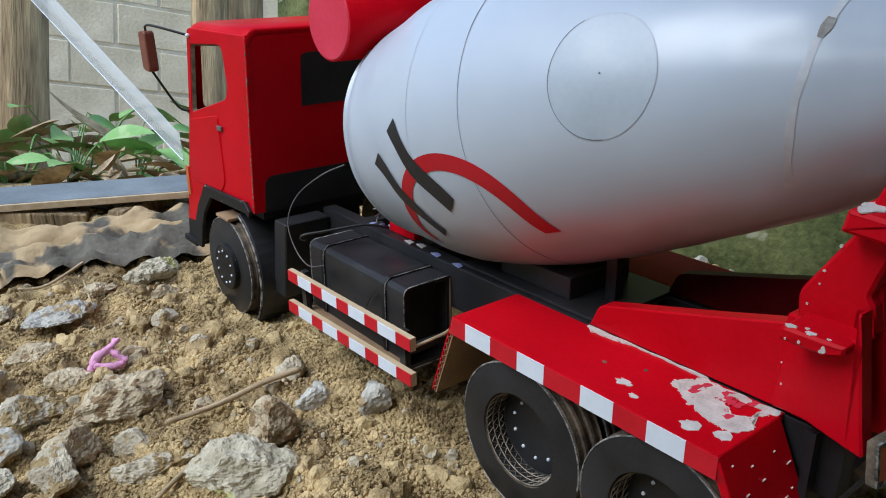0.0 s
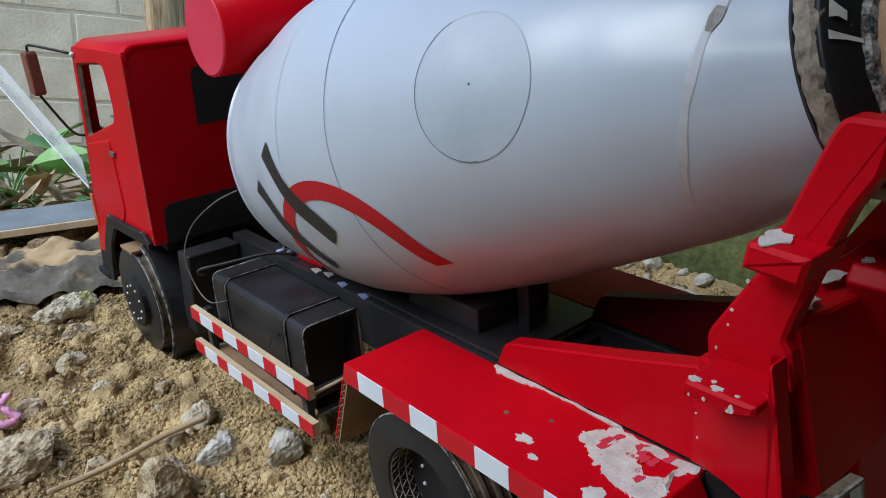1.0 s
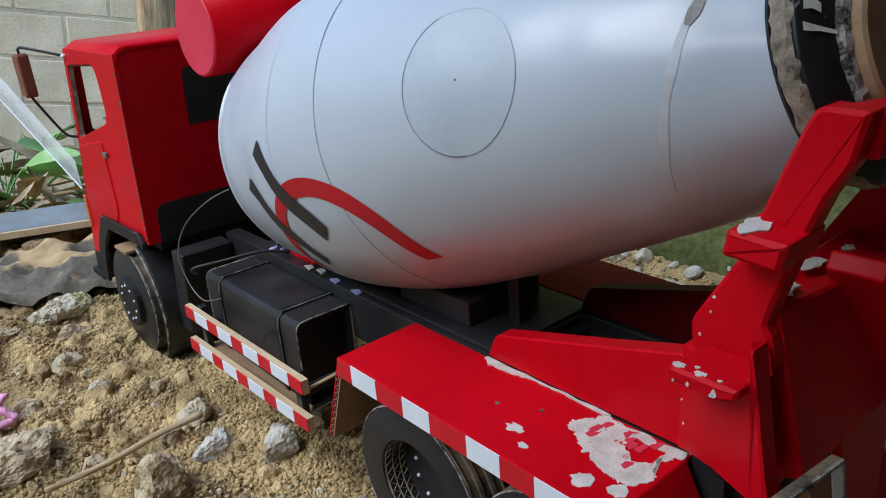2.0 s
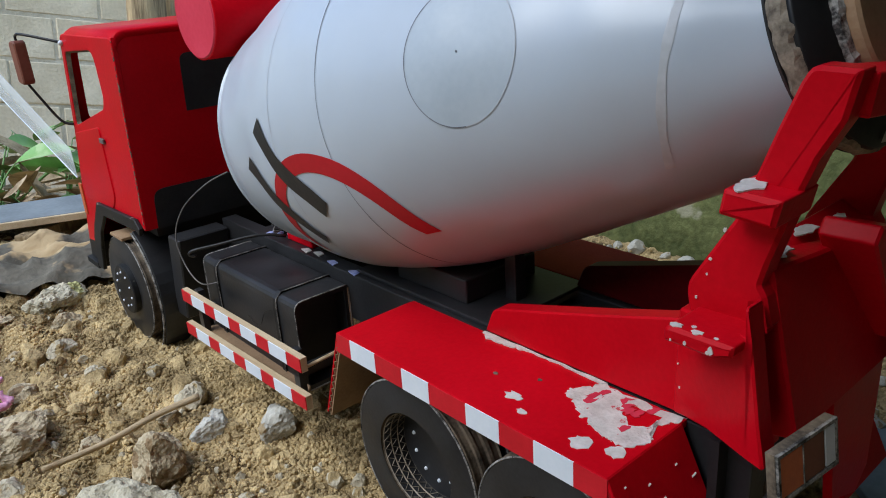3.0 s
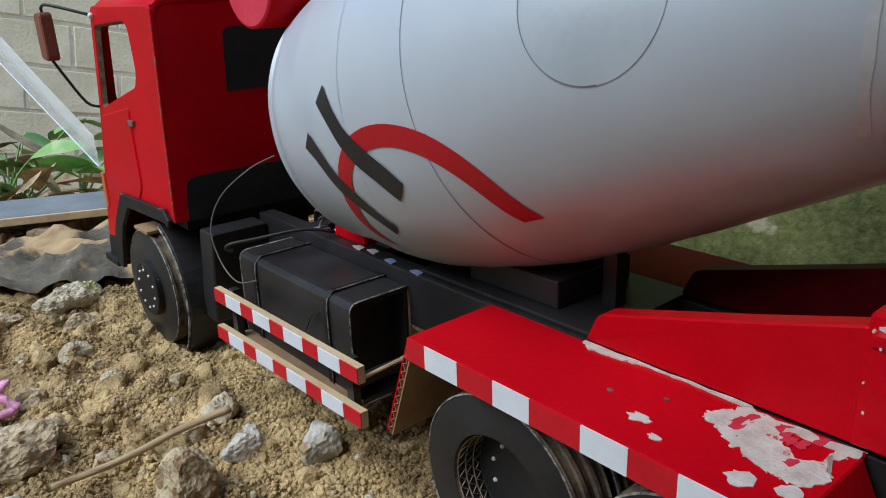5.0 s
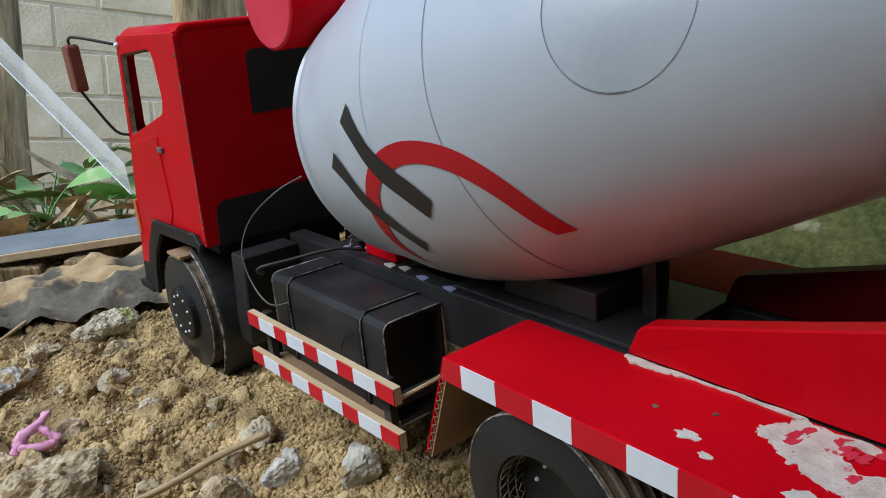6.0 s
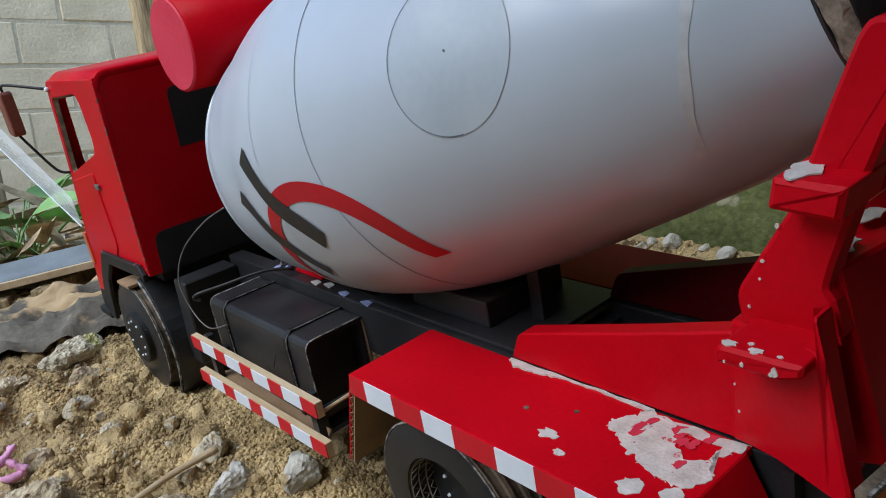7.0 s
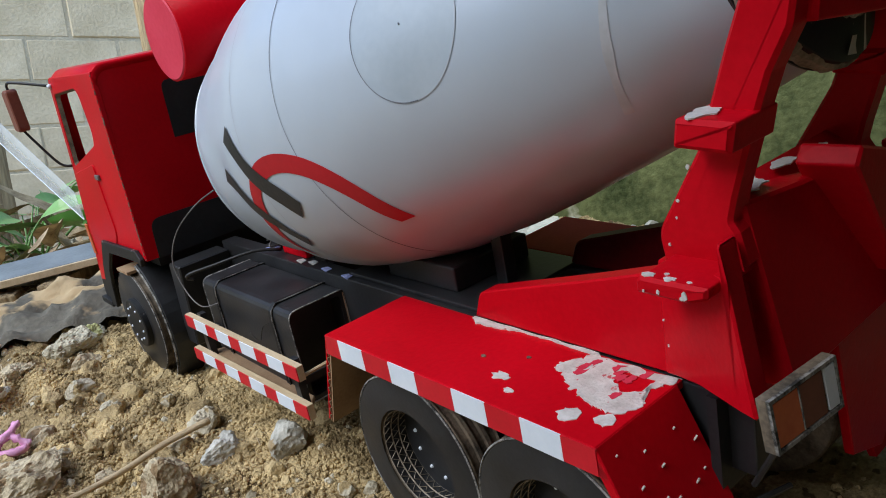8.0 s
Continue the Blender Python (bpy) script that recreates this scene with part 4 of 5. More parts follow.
# wires round the front of the chassis
part("thin_wire", tube([(-0.0800, 0.1525, 0.1410), (-0.0880, 0.172, 0.131), (-0.0985, 0.192, 0.113), (-0.1055, 0.197, 0.093), (-0.1060, 0.188, 0.074), (-0.1030, 0.174, 0.0630), (-0.0925, 0.168, 0.0625)], 0.0005, 5, 8), THREAD, truck, "thin grey wire looping to the tank", True)
part("bent_rod", tube([(-0.048, 0.146, 0.0885), (-0.065, 0.1535, 0.0925), (-0.090, 0.168, 0.0890), (-0.1035, 0.176, 0.0870), (-0.1055, 0.178, 0.0840), (-0.1020, 0.176, 0.0825)], 0.0012, 6, 3), WIRE, truck, "bent black wire rod", True)
part("glue_blob", joined(*[lathe([(-0.004, 0), (-0.003, 0.0018), (0, 0.0024), (0.003, 0.0016), (0.004, 0)], 8, pose(-0.047 + 0.004 * k, 0.170 - 0.007 * k, 0.0852, 0, 0, 40 * k) @ Matrix.Diagonal((1, 1, 0.4, 1))) for k in range(4)]), GLUE, truck, "bluish glue smears", True)
for k, (x, y) in enumerate(((-0.049, 0.118), (-0.047, 0.106), (-0.050, 0.085), (-0.051, 0.060))):
    part("glue_fleck", plate(rounded([(x - 0.003, y - 0.004), (x + 0.002, y - 0.003), (x + 0.003, y + 0.003), (x - 0.001, y + 0.006)], 0.001), 0.0846, 0.0851, "z", (), 0), GLUE if k > 1 else PEEL, truck)
part("twisted_thread", tube([(-0.046 + 0.004 * math.sin(k * 2.1), 0.163 + 0.003 * math.cos(k * 1.7), 0.086 + 0.0016 * k) for k in range(16)], 0.0007, 4, 3), THREAD, truck, "tangle of dark thread")


# peeled paint
def ragged(points, seed, amp, sub=4):
    out = []
    for i in range(len(points)):
        a, b = Vector(points[i]), Vector(points[(i + 1) % len(points)])
        for k in range(sub):
            p = a.lerp(b, k / sub)
            q = Vector((p.x * 420, p.y * 420, seed))
            out.append((p.x + amp * noise.noise(q), p.y + amp * noise.noise(q + Vector((7, 3, 1)))))
    return out


def blot(cx, cy, rx, ry, seed, n=14):
    return ragged([(cx + rx * (0.75 + 0.5 * abs(math.sin(seed * 7 + k * 2.4))) * math.cos(2 * math.pi * k / n), cy + ry * (0.75 + 0.5 * abs(math.sin(seed * 3 + k * 1.7))) * math.sin(2 * math.pi * k / n)) for k in range(n)], seed, 0.3 * min(rx, ry), 2)


fender = [o for o in truck.children if o.name == "rear_fender"][0]
TOP = 0.0852
peel = ragged([(-0.069, -0.122), (-0.064, -0.127), (-0.0545, -0.131), (-0.0545, -0.1715), (-0.061, -0.1705), (-0.066, -0.1660), (-0.073, -0.1690), (-0.080, -0.1705), (-0.087, -0.164), (-0.085, -0.156), (-0.081, -0.146), (-0.079, -0.138), (-0.0735, -0.131)], 1.7, 0.0034, 9)
isle = ragged([(-0.0600, -0.150), (-0.0590, -0.164), (-0.0680, -0.165), (-0.0720, -0.158), (-0.0670, -0.151)], 3.3, 0.0012, 5)
part("peeled_patch", plate(peel, TOP - 0.0001, TOP + 0.0003, "z", [isle], 0), PEEL_RED, fender, "large pale patch of peeled paint")
for k in range(9):
    x, y = random.uniform(-0.078, -0.058), random.uniform(-0.160, -0.130)
    part("paint_remnant", plate(ragged([(x, y), (x + 0.004, y - 0.001), (x + 0.0052, y - 0.004), (x - 0.001, y - 0.003)], k, 0.0016, 4), TOP + 0.0002, TOP + 0.0005, "z", (), 0), PINK_PAPER, fender, "thin red paint left on the patch")
for k, (x, y, rx, ry) in enumerate(((-0.0872, -0.1095, 0.0026, 0.0042), (-0.0938, -0.1205, 0.0016, 0.0024), (-0.0940, -0.1515, 0.0040, 0.0046), (-0.0905, -0.1650, 0.0036, 0.0036), (-0.079, -0.0905, 0.0010, 0.0012), (-0.070, -0.1090, 0.0008, 0.0010))):
    part("paint_chip", plate(blot(x, y, rx, ry, k + 0.4), TOP - 0.0001, TOP + 0.0003, "z", (), 0), PEEL if k < 4 else CARD_DARK, fender, "bare paint chip")
seam = ragged([(-0.0535, -0.0575), (-0.0535, -0.133), (-0.0552, -0.131), (-0.0542, -0.105), (-0.0546, -0.088), (-0.0570, -0.078), (-0.0585, -0.064), (-0.0555, -0.0575)], 5.1, 0.0012, 9)
part("glue_seam", plate(seam, TOP - 0.0001, TOP + 0.0008, "z", (), 0), PEEL, fender, "ragged white glue seam")


def side_chips(pts, x, name="paint_chip"):
    """Small bare flecks on a face that looks sideways at x: rows of (y, z, size)."""
    bm = bmesh.new()
    for k, (y, z, r) in enumerate(pts):
        q = plate(blot(y, z, r, r * random.uniform(0.9, 1.7), k * 1.7, 9), x - 0.0003, x + 0.0002, "x", (), 0)
        bm = joined(bm, q)
    return part(name, bm, PEEL, truck, "chipped bare spots")


side_chips([(-0.175 + random.uniform(-0.002, 0.001) - 0.35 * h, 0.140 + h, random.uniform(0.0003, 0.0008)) for h in (0.002, 0.012, 0.018, 0.030)], -0.0586)
side_chips([(random.uniform(-0.196, -0.176), random.uniform(0.1335, 0.1372), random.uniform(0.0004, 0.0009)) for _ in range(4)], -0.0796)
side_chips([(random.uniform(-0.172, -0.168), random.uniform(0.10, 0.13), random.uniform(0.0003, 0.0006)) for _ in range(4)], -0.0560)


def top_chips(pts, z, label="pale peeled spot"):
    bm = bmesh.new()
    for k, (x, y, rx, ry) in enumerate(pts):
        bm = joined(bm, plate(blot(x, y, rx, ry, k * 2.3), z - 0.0002, z + 0.0003, "z", (), 0))
    return part("peeled_spot", bm, PEEL, truck, label)


top_chips([(-0.0620, -0.1960, 0.0085, 0.0042)], 0.1889)
top_chips([(-0.0765, -0.1795, 0.0016, 0.0020), (-0.0770, -0.1880, 0.0014, 0.0020), (-0.0740, -0.1850, 0.0008, 0.0008), (-0.0770, -0.1950, 0.0006, 0.0008)], 0.1385)
top_chips([(-0.038, -0.1935, 0.010, 0.0042), (-0.010, -0.1920, 0.007, 0.003), (0.012, -0.1950, 0.004, 0.002)], 0.1577)
bm = bmesh.new()
for k in range(17):
    f = random.uniform(0.05, 0.95)
    x = random.uniform(-0.102, -0.060)
    y, z = -0.172 - 0.0345 * f, 0.0852 - 0.0712 * f
    r = random.uniform(0.0003, 0.0008)
    q = plate(blot(0, 0, r, r * random.uniform(1, 3.2), k * 1.1, 9), -0.0002, 0.0004, "z", (), 0)
    q.transform(pose(x, y - 0.0002, z, -64, 0, 0))
    bm = joined(bm, q)
part("paint_chip", bm, PEEL, fender, "drips and chips of pale paint")
# wear along the cab's seams
bm = bmesh.new()
for k in range(46):
    f = k / 46 + random.uniform(0, 0.02)
    z = 0.0855 + 0.139 * f
    y = 0.2545 - 0.013 * f
    r = random.uniform(0.0003, 0.0008)
    q = plate(blot(0, 0, r, r * random.uniform(1, 3), k * 1.3, 7), -0.0002, 0.0003, "x", (), 0)
    q.transform(pose(CX + 0.0001, y + random.uniform(0.0002, 0.0012), z))
    bm = joined(bm, q)
part("worn_seam", bm, CARD_DARK, truck, "worn brown seam of the cab")

# ---------------------------------------------------------------- stones and litter on the sand
def rock_mesh(size, seed, rough=0.28, flat=1.0, sub=3):
    """A broken stone: facets cut from a ball, then roughened."""
    bm = bmesh.new()
    bmesh.ops.create_icosphere(bm, subdivisions=sub, radius=1)
    rnd = random.Random(seed)
    cuts = []
    for _ in range(9):
        d = Vector((rnd.gauss(0, 1), rnd.gauss(0, 1), rnd.gauss(0, 1))).normalized()
        cuts.append((d, rnd.uniform(0.55, 0.85)))
    big = max(size)
    for v in bm.verts:
        p = v.co.copy()
        for d, h in cuts:
            e = p.dot(d) - h
            if e > 0:
                p -= d * e * 0.97
        w = Vector((p.x * size[0], p.y * size[1], p.z * size[2] * flat))
        q = w / big * 2.0 + Vector((seed * 3.1, seed, 0))
        n = Vector((p.x / size[0], p.y / size[1], p.z / size[2])).normalized()
        k = noise.noise(q) * 0.10 + noise.noise(q * 3.3) * 0.055 + noise.noise(q * 9) * 0.030 + noise.noise(q * 22) * 0.016
        v.co = w + n * big * k * rough / 0.35
    return bm


def stone(x, y, size, material, label, seed, turn=0, tilt=0, sink=0.24, sub=4):
    bm = rock_mesh(size, seed, 0.42, sub=5 if max(size) > 0.017 and x < 0 else sub)
    z = ground_height(x, y) + size[2] * (1 - 2 * sink)
    bm.transform(pose(x, y, z, tilt, tilt * 0.4, turn))
    return tagged(part("stone", bm, material, None, "", False), label, "stone", "stones on the sand")


STONES = [
    (-0.246, 0.200, (0.040, 0.024, 0.013), ROCK_TAN, "large flat tan stone lying in sand", 11, 15, 8),
    (-0.300, 0.228, (0.030, 0.018, 0.015), ROCK, "grey-brown broken stone with a pale top", 12, 25, -10),
    (-0.180, 0.092, (0.019, 0.016, 0.023), ROCK_TAN, "upright blocky stone crusted with sand", 13, 10, 4),
    (-0.214, 0.066, (0.034, 0.021, 0.015), ROCK_MOSS, "pale stone with a yellow-green moss spot", 14, -28, 6),
    (-0.104, 0.086, (0.0155, 0.012, 0.0150), ROCK_BLUE, "blue-grey angular stone beside the side rail", 15, 20, 12),
    (-0.138, 0.116, (0.0165, 0.010, 0.008), ROCK_BLUE, "blue-grey flat stone half buried in sand", 16, 30, 0),
    (-0.128, 0.168, (0.014, 0.011, 0.009), ROCK, "rough grey stone sunk in the sand", 17, 60, 0),
    (-0.152, 0.150, (0.009, 0.007, 0.006), ROCK_TAN, "small flat sandy stone", 18, 0, 0),
    (-0.218, 0.212, (0.013, 0.007, 0.007), ROCK, "narrow grey stone beside the pink cloth", 19, -35, 0),
    (-0.238, 0.375, (0.036, 0.022, 0.006), ROCK_BLUE, "flat bluish-white slab pressed into sand", 20, 12, 0),
    (-0.208, 0.342, (0.018, 0.006, 0.004), ROCK_TAN, "pale yellow sliver of stone", 21, 40, 0),
    (-0.142, 0.430, (0.032, 0.018, 0.014), ROCK_MOSS, "greenish stone beside the grey sheet", 22, 25, 10),
    (-0.285, 0.160, (0.024, 0.017, 0.016), ROCK_TAN, "lumpy tan stone among the rubble", 23, 50, 0),
    (-0.322, 0.190, (0.016, 0.013, 0.012), ROCK_BLUE, "pale bluish stone among the rubble", 24, 0, 0),
    (-0.300, 0.140, (0.022, 0.014, 0.012), ROCK, "dark grey stone among the rubble", 25, 80, 0),
    (-0.252, 0.112, (0.026, 0.011, 0.009), ROCK, "long grey-brown stone half buried", 26, -18, 0),
    (-0.228, 0.082, (0.009, 0.008, 0.007), ROCK, "small round grey stone", 27, 0, 0),
    (-0.150, 0.378, (0.016, 0.012, 0.010), ROCK_TAN, "tan stone by the front wheel", 28, 0, 0),
    (-0.170, 0.320, (0.013, 0.009, 0.008), ROCK, "grey stone sunk in the sand", 29, 30, 0),
    (-0.215, 0.270, (0.013, 0.011, 0.012), ROCK_TAN, "brown lump of stone by the hollow", 30, 30, 0),
    (-0.262, 0.262, (0.018, 0.012, 0.009), ROCK_TAN, "tan clod of stone by the hollow", 31, -20, 0),
    (-0.198, 0.166, (0.012, 0.009, 0.007), ROCK_TAN, "tan clod in loose sand", 32, 0, 0),
    (-0.318, 0.285, (0.022, 0.015, 0.011), ROCK, "grey stone half sunk in sand", 33, 0, 0),
    (-0.275, 0.330, (0.020, 0.014, 0.009), ROCK_TAN, "flat tan stone half sunk in sand", 34, 0, 0),
    (-0.200, 0.410, (0.018, 0.012, 0.008), ROCK_TAN, "tan stone near the grey sheet", 35, 0, 0),
    (-0.165, 0.255, (0.010, 0.008, 0.006), ROCK, "small grey stone in the sand", 36, 0, 0),
    (-0.285, 0.420, (0.022, 0.016, 0.010), ROCK, "grey stone near the grey sheet", 37, 0, 0),
    (-0.250, 0.155, (0.014, 0.011, 0.010), ROCK, "grey stone among the rubble", 38, 0, 0),
    (-0.345, 0.235, (0.022, 0.018, 0.014), ROCK_TAN, "tan stone among the rubble", 39, 0, 0),
    (-0.340, 0.150, (0.020, 0.016, 0.012), ROCK_MOSS, "mossy stone among the rubble", 40, 0, 0),
    (0.205, 0.195, (0.085, 0.060, 0.012), PALE, "pale dusty stone slab at the foot of the wall", 41, 12, 0),
    (0.235, 0.050, (0.030, 0.036, 0.014), ROCK, "grey rubble at the foot of the wall", 42, 0, 0),
    (0.150, -0.150, (0.030, 0.022, 0.016), ROCK_MOSS, "mossy stone beside the truck", 43, 0, 0),
    (0.215, -0.100, (0.036, 0.028, 0.020), ROCK_MOSS, "mossy stone at the foot of the wall", 44, 0, 0),
    (0.120, 0.110, (0.018, 0.014, 0.010), ROCK_TAN, "tan stone beside the truck", 45, 0, 0),
    (0.180, 0.300, (0.030, 0.020, 0.016), ROCK_BLUE, "pale stone beside the wall", 46, 0, 0),
]
for x, y, size, m, label, seed, turn, tilt in STONES:
    stone(x, y, size, m, label, seed, turn, tilt)


def scatter(name, count, region, sizes, material, label, seed, sub=1, lift=0.25):
    """Many small lumps in one object."""
    rnd = random.Random(seed)
    base = []
    for k in range(6):
        bm = rock_mesh((1, 1, 0.8), 100 + k + seed, 0.5, 1.0, sub)
        base.append(([v.co.copy() for v in bm.verts], [[v.index for v in f.verts] for f in bm.faces]))
        bm.free()
    verts, faces = [], []
    x0, x1, y0, y1 = region
    while count > 0:
        x, y = rnd.uniform(x0, x1), rnd.uniform(y0, y1)
        if noise.noise(Vector((x * 16, y * 16, seed))) < rnd.uniform(-0.6, 0.35):
            continue
        count -= 1
        r = sizes[0] * (sizes[1] / sizes[0]) ** (rnd.random() ** 2.2)
        m = pose(x, y, ground_height(x, y) + r * lift, rnd.uniform(0, 360), rnd.uniform(0, 360), rnd.uniform(0, 360))
        vs, fs = rnd.choice(base)
        o = len(verts)
        verts += [m @ (v * r) for v in vs]
        faces += [[i + o for i in f] for f in fs]
    me = bpy.data.meshes.new(name)
    me.from_pydata(verts, [], faces)
    me.materials.append(material)
    return tagged(new(name, me), label, name.replace("_", " "), kind="stuff")


scatter("sand_crumbs", 80000, (-0.37, -0.04, -0.03, 0.44), (0.0008, 0.0027), CRUMB, "loose crumbs of damp brown sand", 3)
scatter("sand_crumbs", 2500, (-0.08, 0.30, -0.30, 0.44), (0.0012, 0.0040), CRUMB, "loose crumbs of damp brown sand", 4)
scatter("sand_clods", 850, (-0.37, -0.02, -0.08, 0.50), (0.0032, 0.0140), CRUMB, "small clods of sand", 5, 3, -0.2)
scatter("gravel", 260, (-0.37, -0.06, -0.05, 0.50), (0.0022, 0.0065), ROCK, "scattered grey gravel", 6, 2)
scatter("gravel", 260, (0.08, 0.30, -0.40, 0.50), (0.0040, 0.0110), ROCK_BLUE, "pale rubble and gravel", 7, 2)

# stick, straws, cloth
def stick(name, pts, r, material, label, category):
    ob = part(name, tube(pts, r, 7, 5), material, None, "", True)
    return tagged(ob, label, category)


def gz(x, y, h=0.0):
    return (x, y, ground_height(x, y) + h)


stick("stick", [gz(-0.130, 0.148, 0.011), (-0.160, 0.147, -0.004), (-0.195, 0.143, -0.006), gz(-0.232, 0.139, 0.010)], lambda t: 0.0024 - 0.0006 * t, STRAW, "dry split stick lying across the sand", "stick")
stick("straw", [gz(-0.235, 0.090, 0.004), gz(-0.262, 0.078, 0.006)], 0.0016, STRAW, "short yellow straw on the sand", "straw")
stick("straw", [gz(-0.190, 0.470, 0.006), gz(-0.235, 0.450, 0.007), gz(-0.26, 0.448, 0.006)], 0.0014, STRAW, "dry straw on the sand", "straw")
stick("twig", [gz(-0.262, 0.500, 0.020), gz(-0.290, 0.440, 0.010)], 0.0012, WIRE, "thin dark twig on the sand", "twig")
stick("twig", [gz(-0.205, 0.440, 0.006), gz(-0.213, 0.385, 0.006)], 0.0009, STRAW, "thin dry twig on the sand", "twig")
for k in range(14):
    x, y, a = random.uniform(-0.33, -0.09), random.uniform(0.06, 0.42), random.uniform(0, 3.14)
    l = random.uniform(0.006, 0.016)
    stick("straw", [gz(x, y, 0.002), gz(x + l * math.cos(a), y + l * math.sin(a), 0.003)], 0.0004, STRAW, "tiny dry straw on the sand", "straw")
c = Vector(gz(-0.233, 0.262, 0.010))
cloth = joined(tube([c + Vector(p) for p in ((-0.016, -0.004, -0.004), (-0.008, 0.002, 0.003), (0.002, 0.004, 0.006), (0.010, 0.008, 0.011))], lambda t: 0.0034 - 0.0014 * abs(t - 0.4), 8, 5),
               tube([c + Vector(p) for p in ((0.002, 0.004, 0.006), (0.006, -0.002, 0.002), (0.011, -0.006, -0.003))], 0.0025, 8, 5),
               tube([c + Vector(p) for p in ((-0.012, -0.002, -0.001), (-0.002, -0.007, -0.003), (0.008, -0.007, -0.004))], 0.0028, 8, 5))
for v in cloth.verts:
    v.co += Vector((noise.noise(v.co * 400), noise.noise(v.co * 400 + Vector((5, 5, 5))), noise.noise(v.co * 380))) * 0.0024
tagged(part("cloth_scrap", cloth, PINK, None, "", True), "twisted scrap of pink cloth in a hollow", "cloth scrap")
# slate piece by the wall
tagged(part("slate", plate(ragged([(0.045, -0.235), (0.120, -0.150), (0.150, -0.190), (0.085, -0.270)], 2.0, 0.002, 4), -0.016, -0.010, "z", (), 0.0006), BOARD), "flat grey slate lying on gravel", "slate")

# ---------------------------------------------------------------- behind the truck
def crumpled(name, x0, x1, y0, y1, top, seed, material, label, category, turn=0):
    nx, ny = 70, 34
    bm = bmesh.new()
    rows = []
    cx, cy = (x0 + x1) / 2, (y0 + y1) / 2
    for j in range(ny + 1):
        row = []
        for i in range(nx + 1):
            u, v = i / nx, j / ny
            x, y = (u - 0.5) * (x1 - x0), (v - 0.5) * (y1 - y0)
            a = radians(turn)
            X, Y = cx + x * math.cos(a) - y * math.sin(a), cy + x * math.sin(a) + y * math.cos(a)
            edge = min(1, 0.35 + 5 * v, 6 * (1 - v)) ** 0.5 * min(1, 10 * min(u, 1 - u)) ** 0.5
            q = Vector((x * 3.0 + seed, y * 11 + x * 2.5, seed))
            h = top * (0.62 + 0.45 * noise.noise(q) + 0.45 * (0.4 - abs(noise.noise(q * 2.1))) + 0.09 * noise.noise(q * 5)) * edge - 0.012 * (1 - edge) * (v > 0.3)
            row.append(bm.verts.new((X, Y, ground_height(X, Y) + h)))
        rows.append(row)
    for a, b in zip(rows, rows[1:]):
        for i in range(nx):
            bm.faces.new((a[i], a[i + 1], b[i + 1], b[i]))
    return tagged(part(name, bm, material, None, "", True), label, category)


crumpled("plastic_sheet", -0.46, -0.03, 0.475, 0.535, 0.030, 2.0, SHEET, "crumpled grey plastic sheet dusted with sand", "plastic sheet", -12)
crumpled("plastic_sheet", -0.50, -0.02, 0.545, 0.600, 0.036, 5.0, SHEET, "folded grey plastic sheet with earth on it", "plastic sheet", -16)
BT = pose(-0.14, 0.672, 0.016, 0, 0, -24)
board = box(-0.75, 0.62, -0.040, 0.040, -0.004, 0.004, 0.001)
board.transform(BT)
b_ob = tagged(part("board", board, BOARD), "long grey painted board lying on litter", "board")
edge = box(-0.75, 0.62, -0.0445, -0.0405, -0.0045, 0.0035, 0.0006)
edge.transform(BT)
part("board_edge", edge, WOOD, b_ob, "raw brown wood edge of the board")
for k, (x, y, a) in enumerate(((-0.33, 0.74, 12), (-0.08, 0.64, 40), (-0.2, 0.66, -30), (0.05, 0.60, 10))):
    bb = box(-0.06, 0.06, -0.010, 0.010, -0.012, 0.008, 0.002)
    bb.transform(pose(x, y, ground_height(x, y) + 0.006, 0, 4, a))
    tagged(part("wood_offcut", bb, BARK), "rotten wood offcut under the board", "wood offcut")


# lay all of this on the slope
for ob in list(scene.objects):
    if ob.parent is None and ob.name != "ground" and ob.type in ("MESH", "EMPTY"):
        ob.matrix_basis = ON_SLOPE @ ob.matrix_basis


def wall_plain(name, x0, x1, y0, y1, z1, material, label):
    ob = part(name, box(x0, x1, y0, y1, -0.6, z1, 0), material)
    return tagged(ob, label, "wall", kind="structure")


wall_plain("wall_right", 0.30, 0.42, -2.2, 1.05, 1.3, MOSS_WALL, "old rendered wall covered in green moss")
# block wall behind the plants
WALL_Y = 3.4
wall_back = tagged(part("wall_back", box(-3.2, 2.6, WALL_Y + 0.003, WALL_Y + 0.11, -0.3, 2.4, 0), MORTAR), "bare grey concrete block wall with old mortar", "wall", kind="structure")
wall_plain("wall_left", -3.3, -3.2, -3.2, 3.5, 1.3, MORTAR, "grey rendered wall closing the yard")
# unseen wall behind the camera, added to block sky light from the rear
wall_plain("shade_wall", -0.98, 0.30, -0.62, -0.54, 0.66, SLATE, "unseen dark wall added to shade the truck's rear")
# unseen overhead slab, added to keep sky light off the truck's rear
tagged(part("shade_roof", box(-0.98, 0.30, -0.62, -0.29, 0.66, 0.70, 0), SLATE), "unseen dark roof added to shade the truck's rear", "roof", kind="structure")


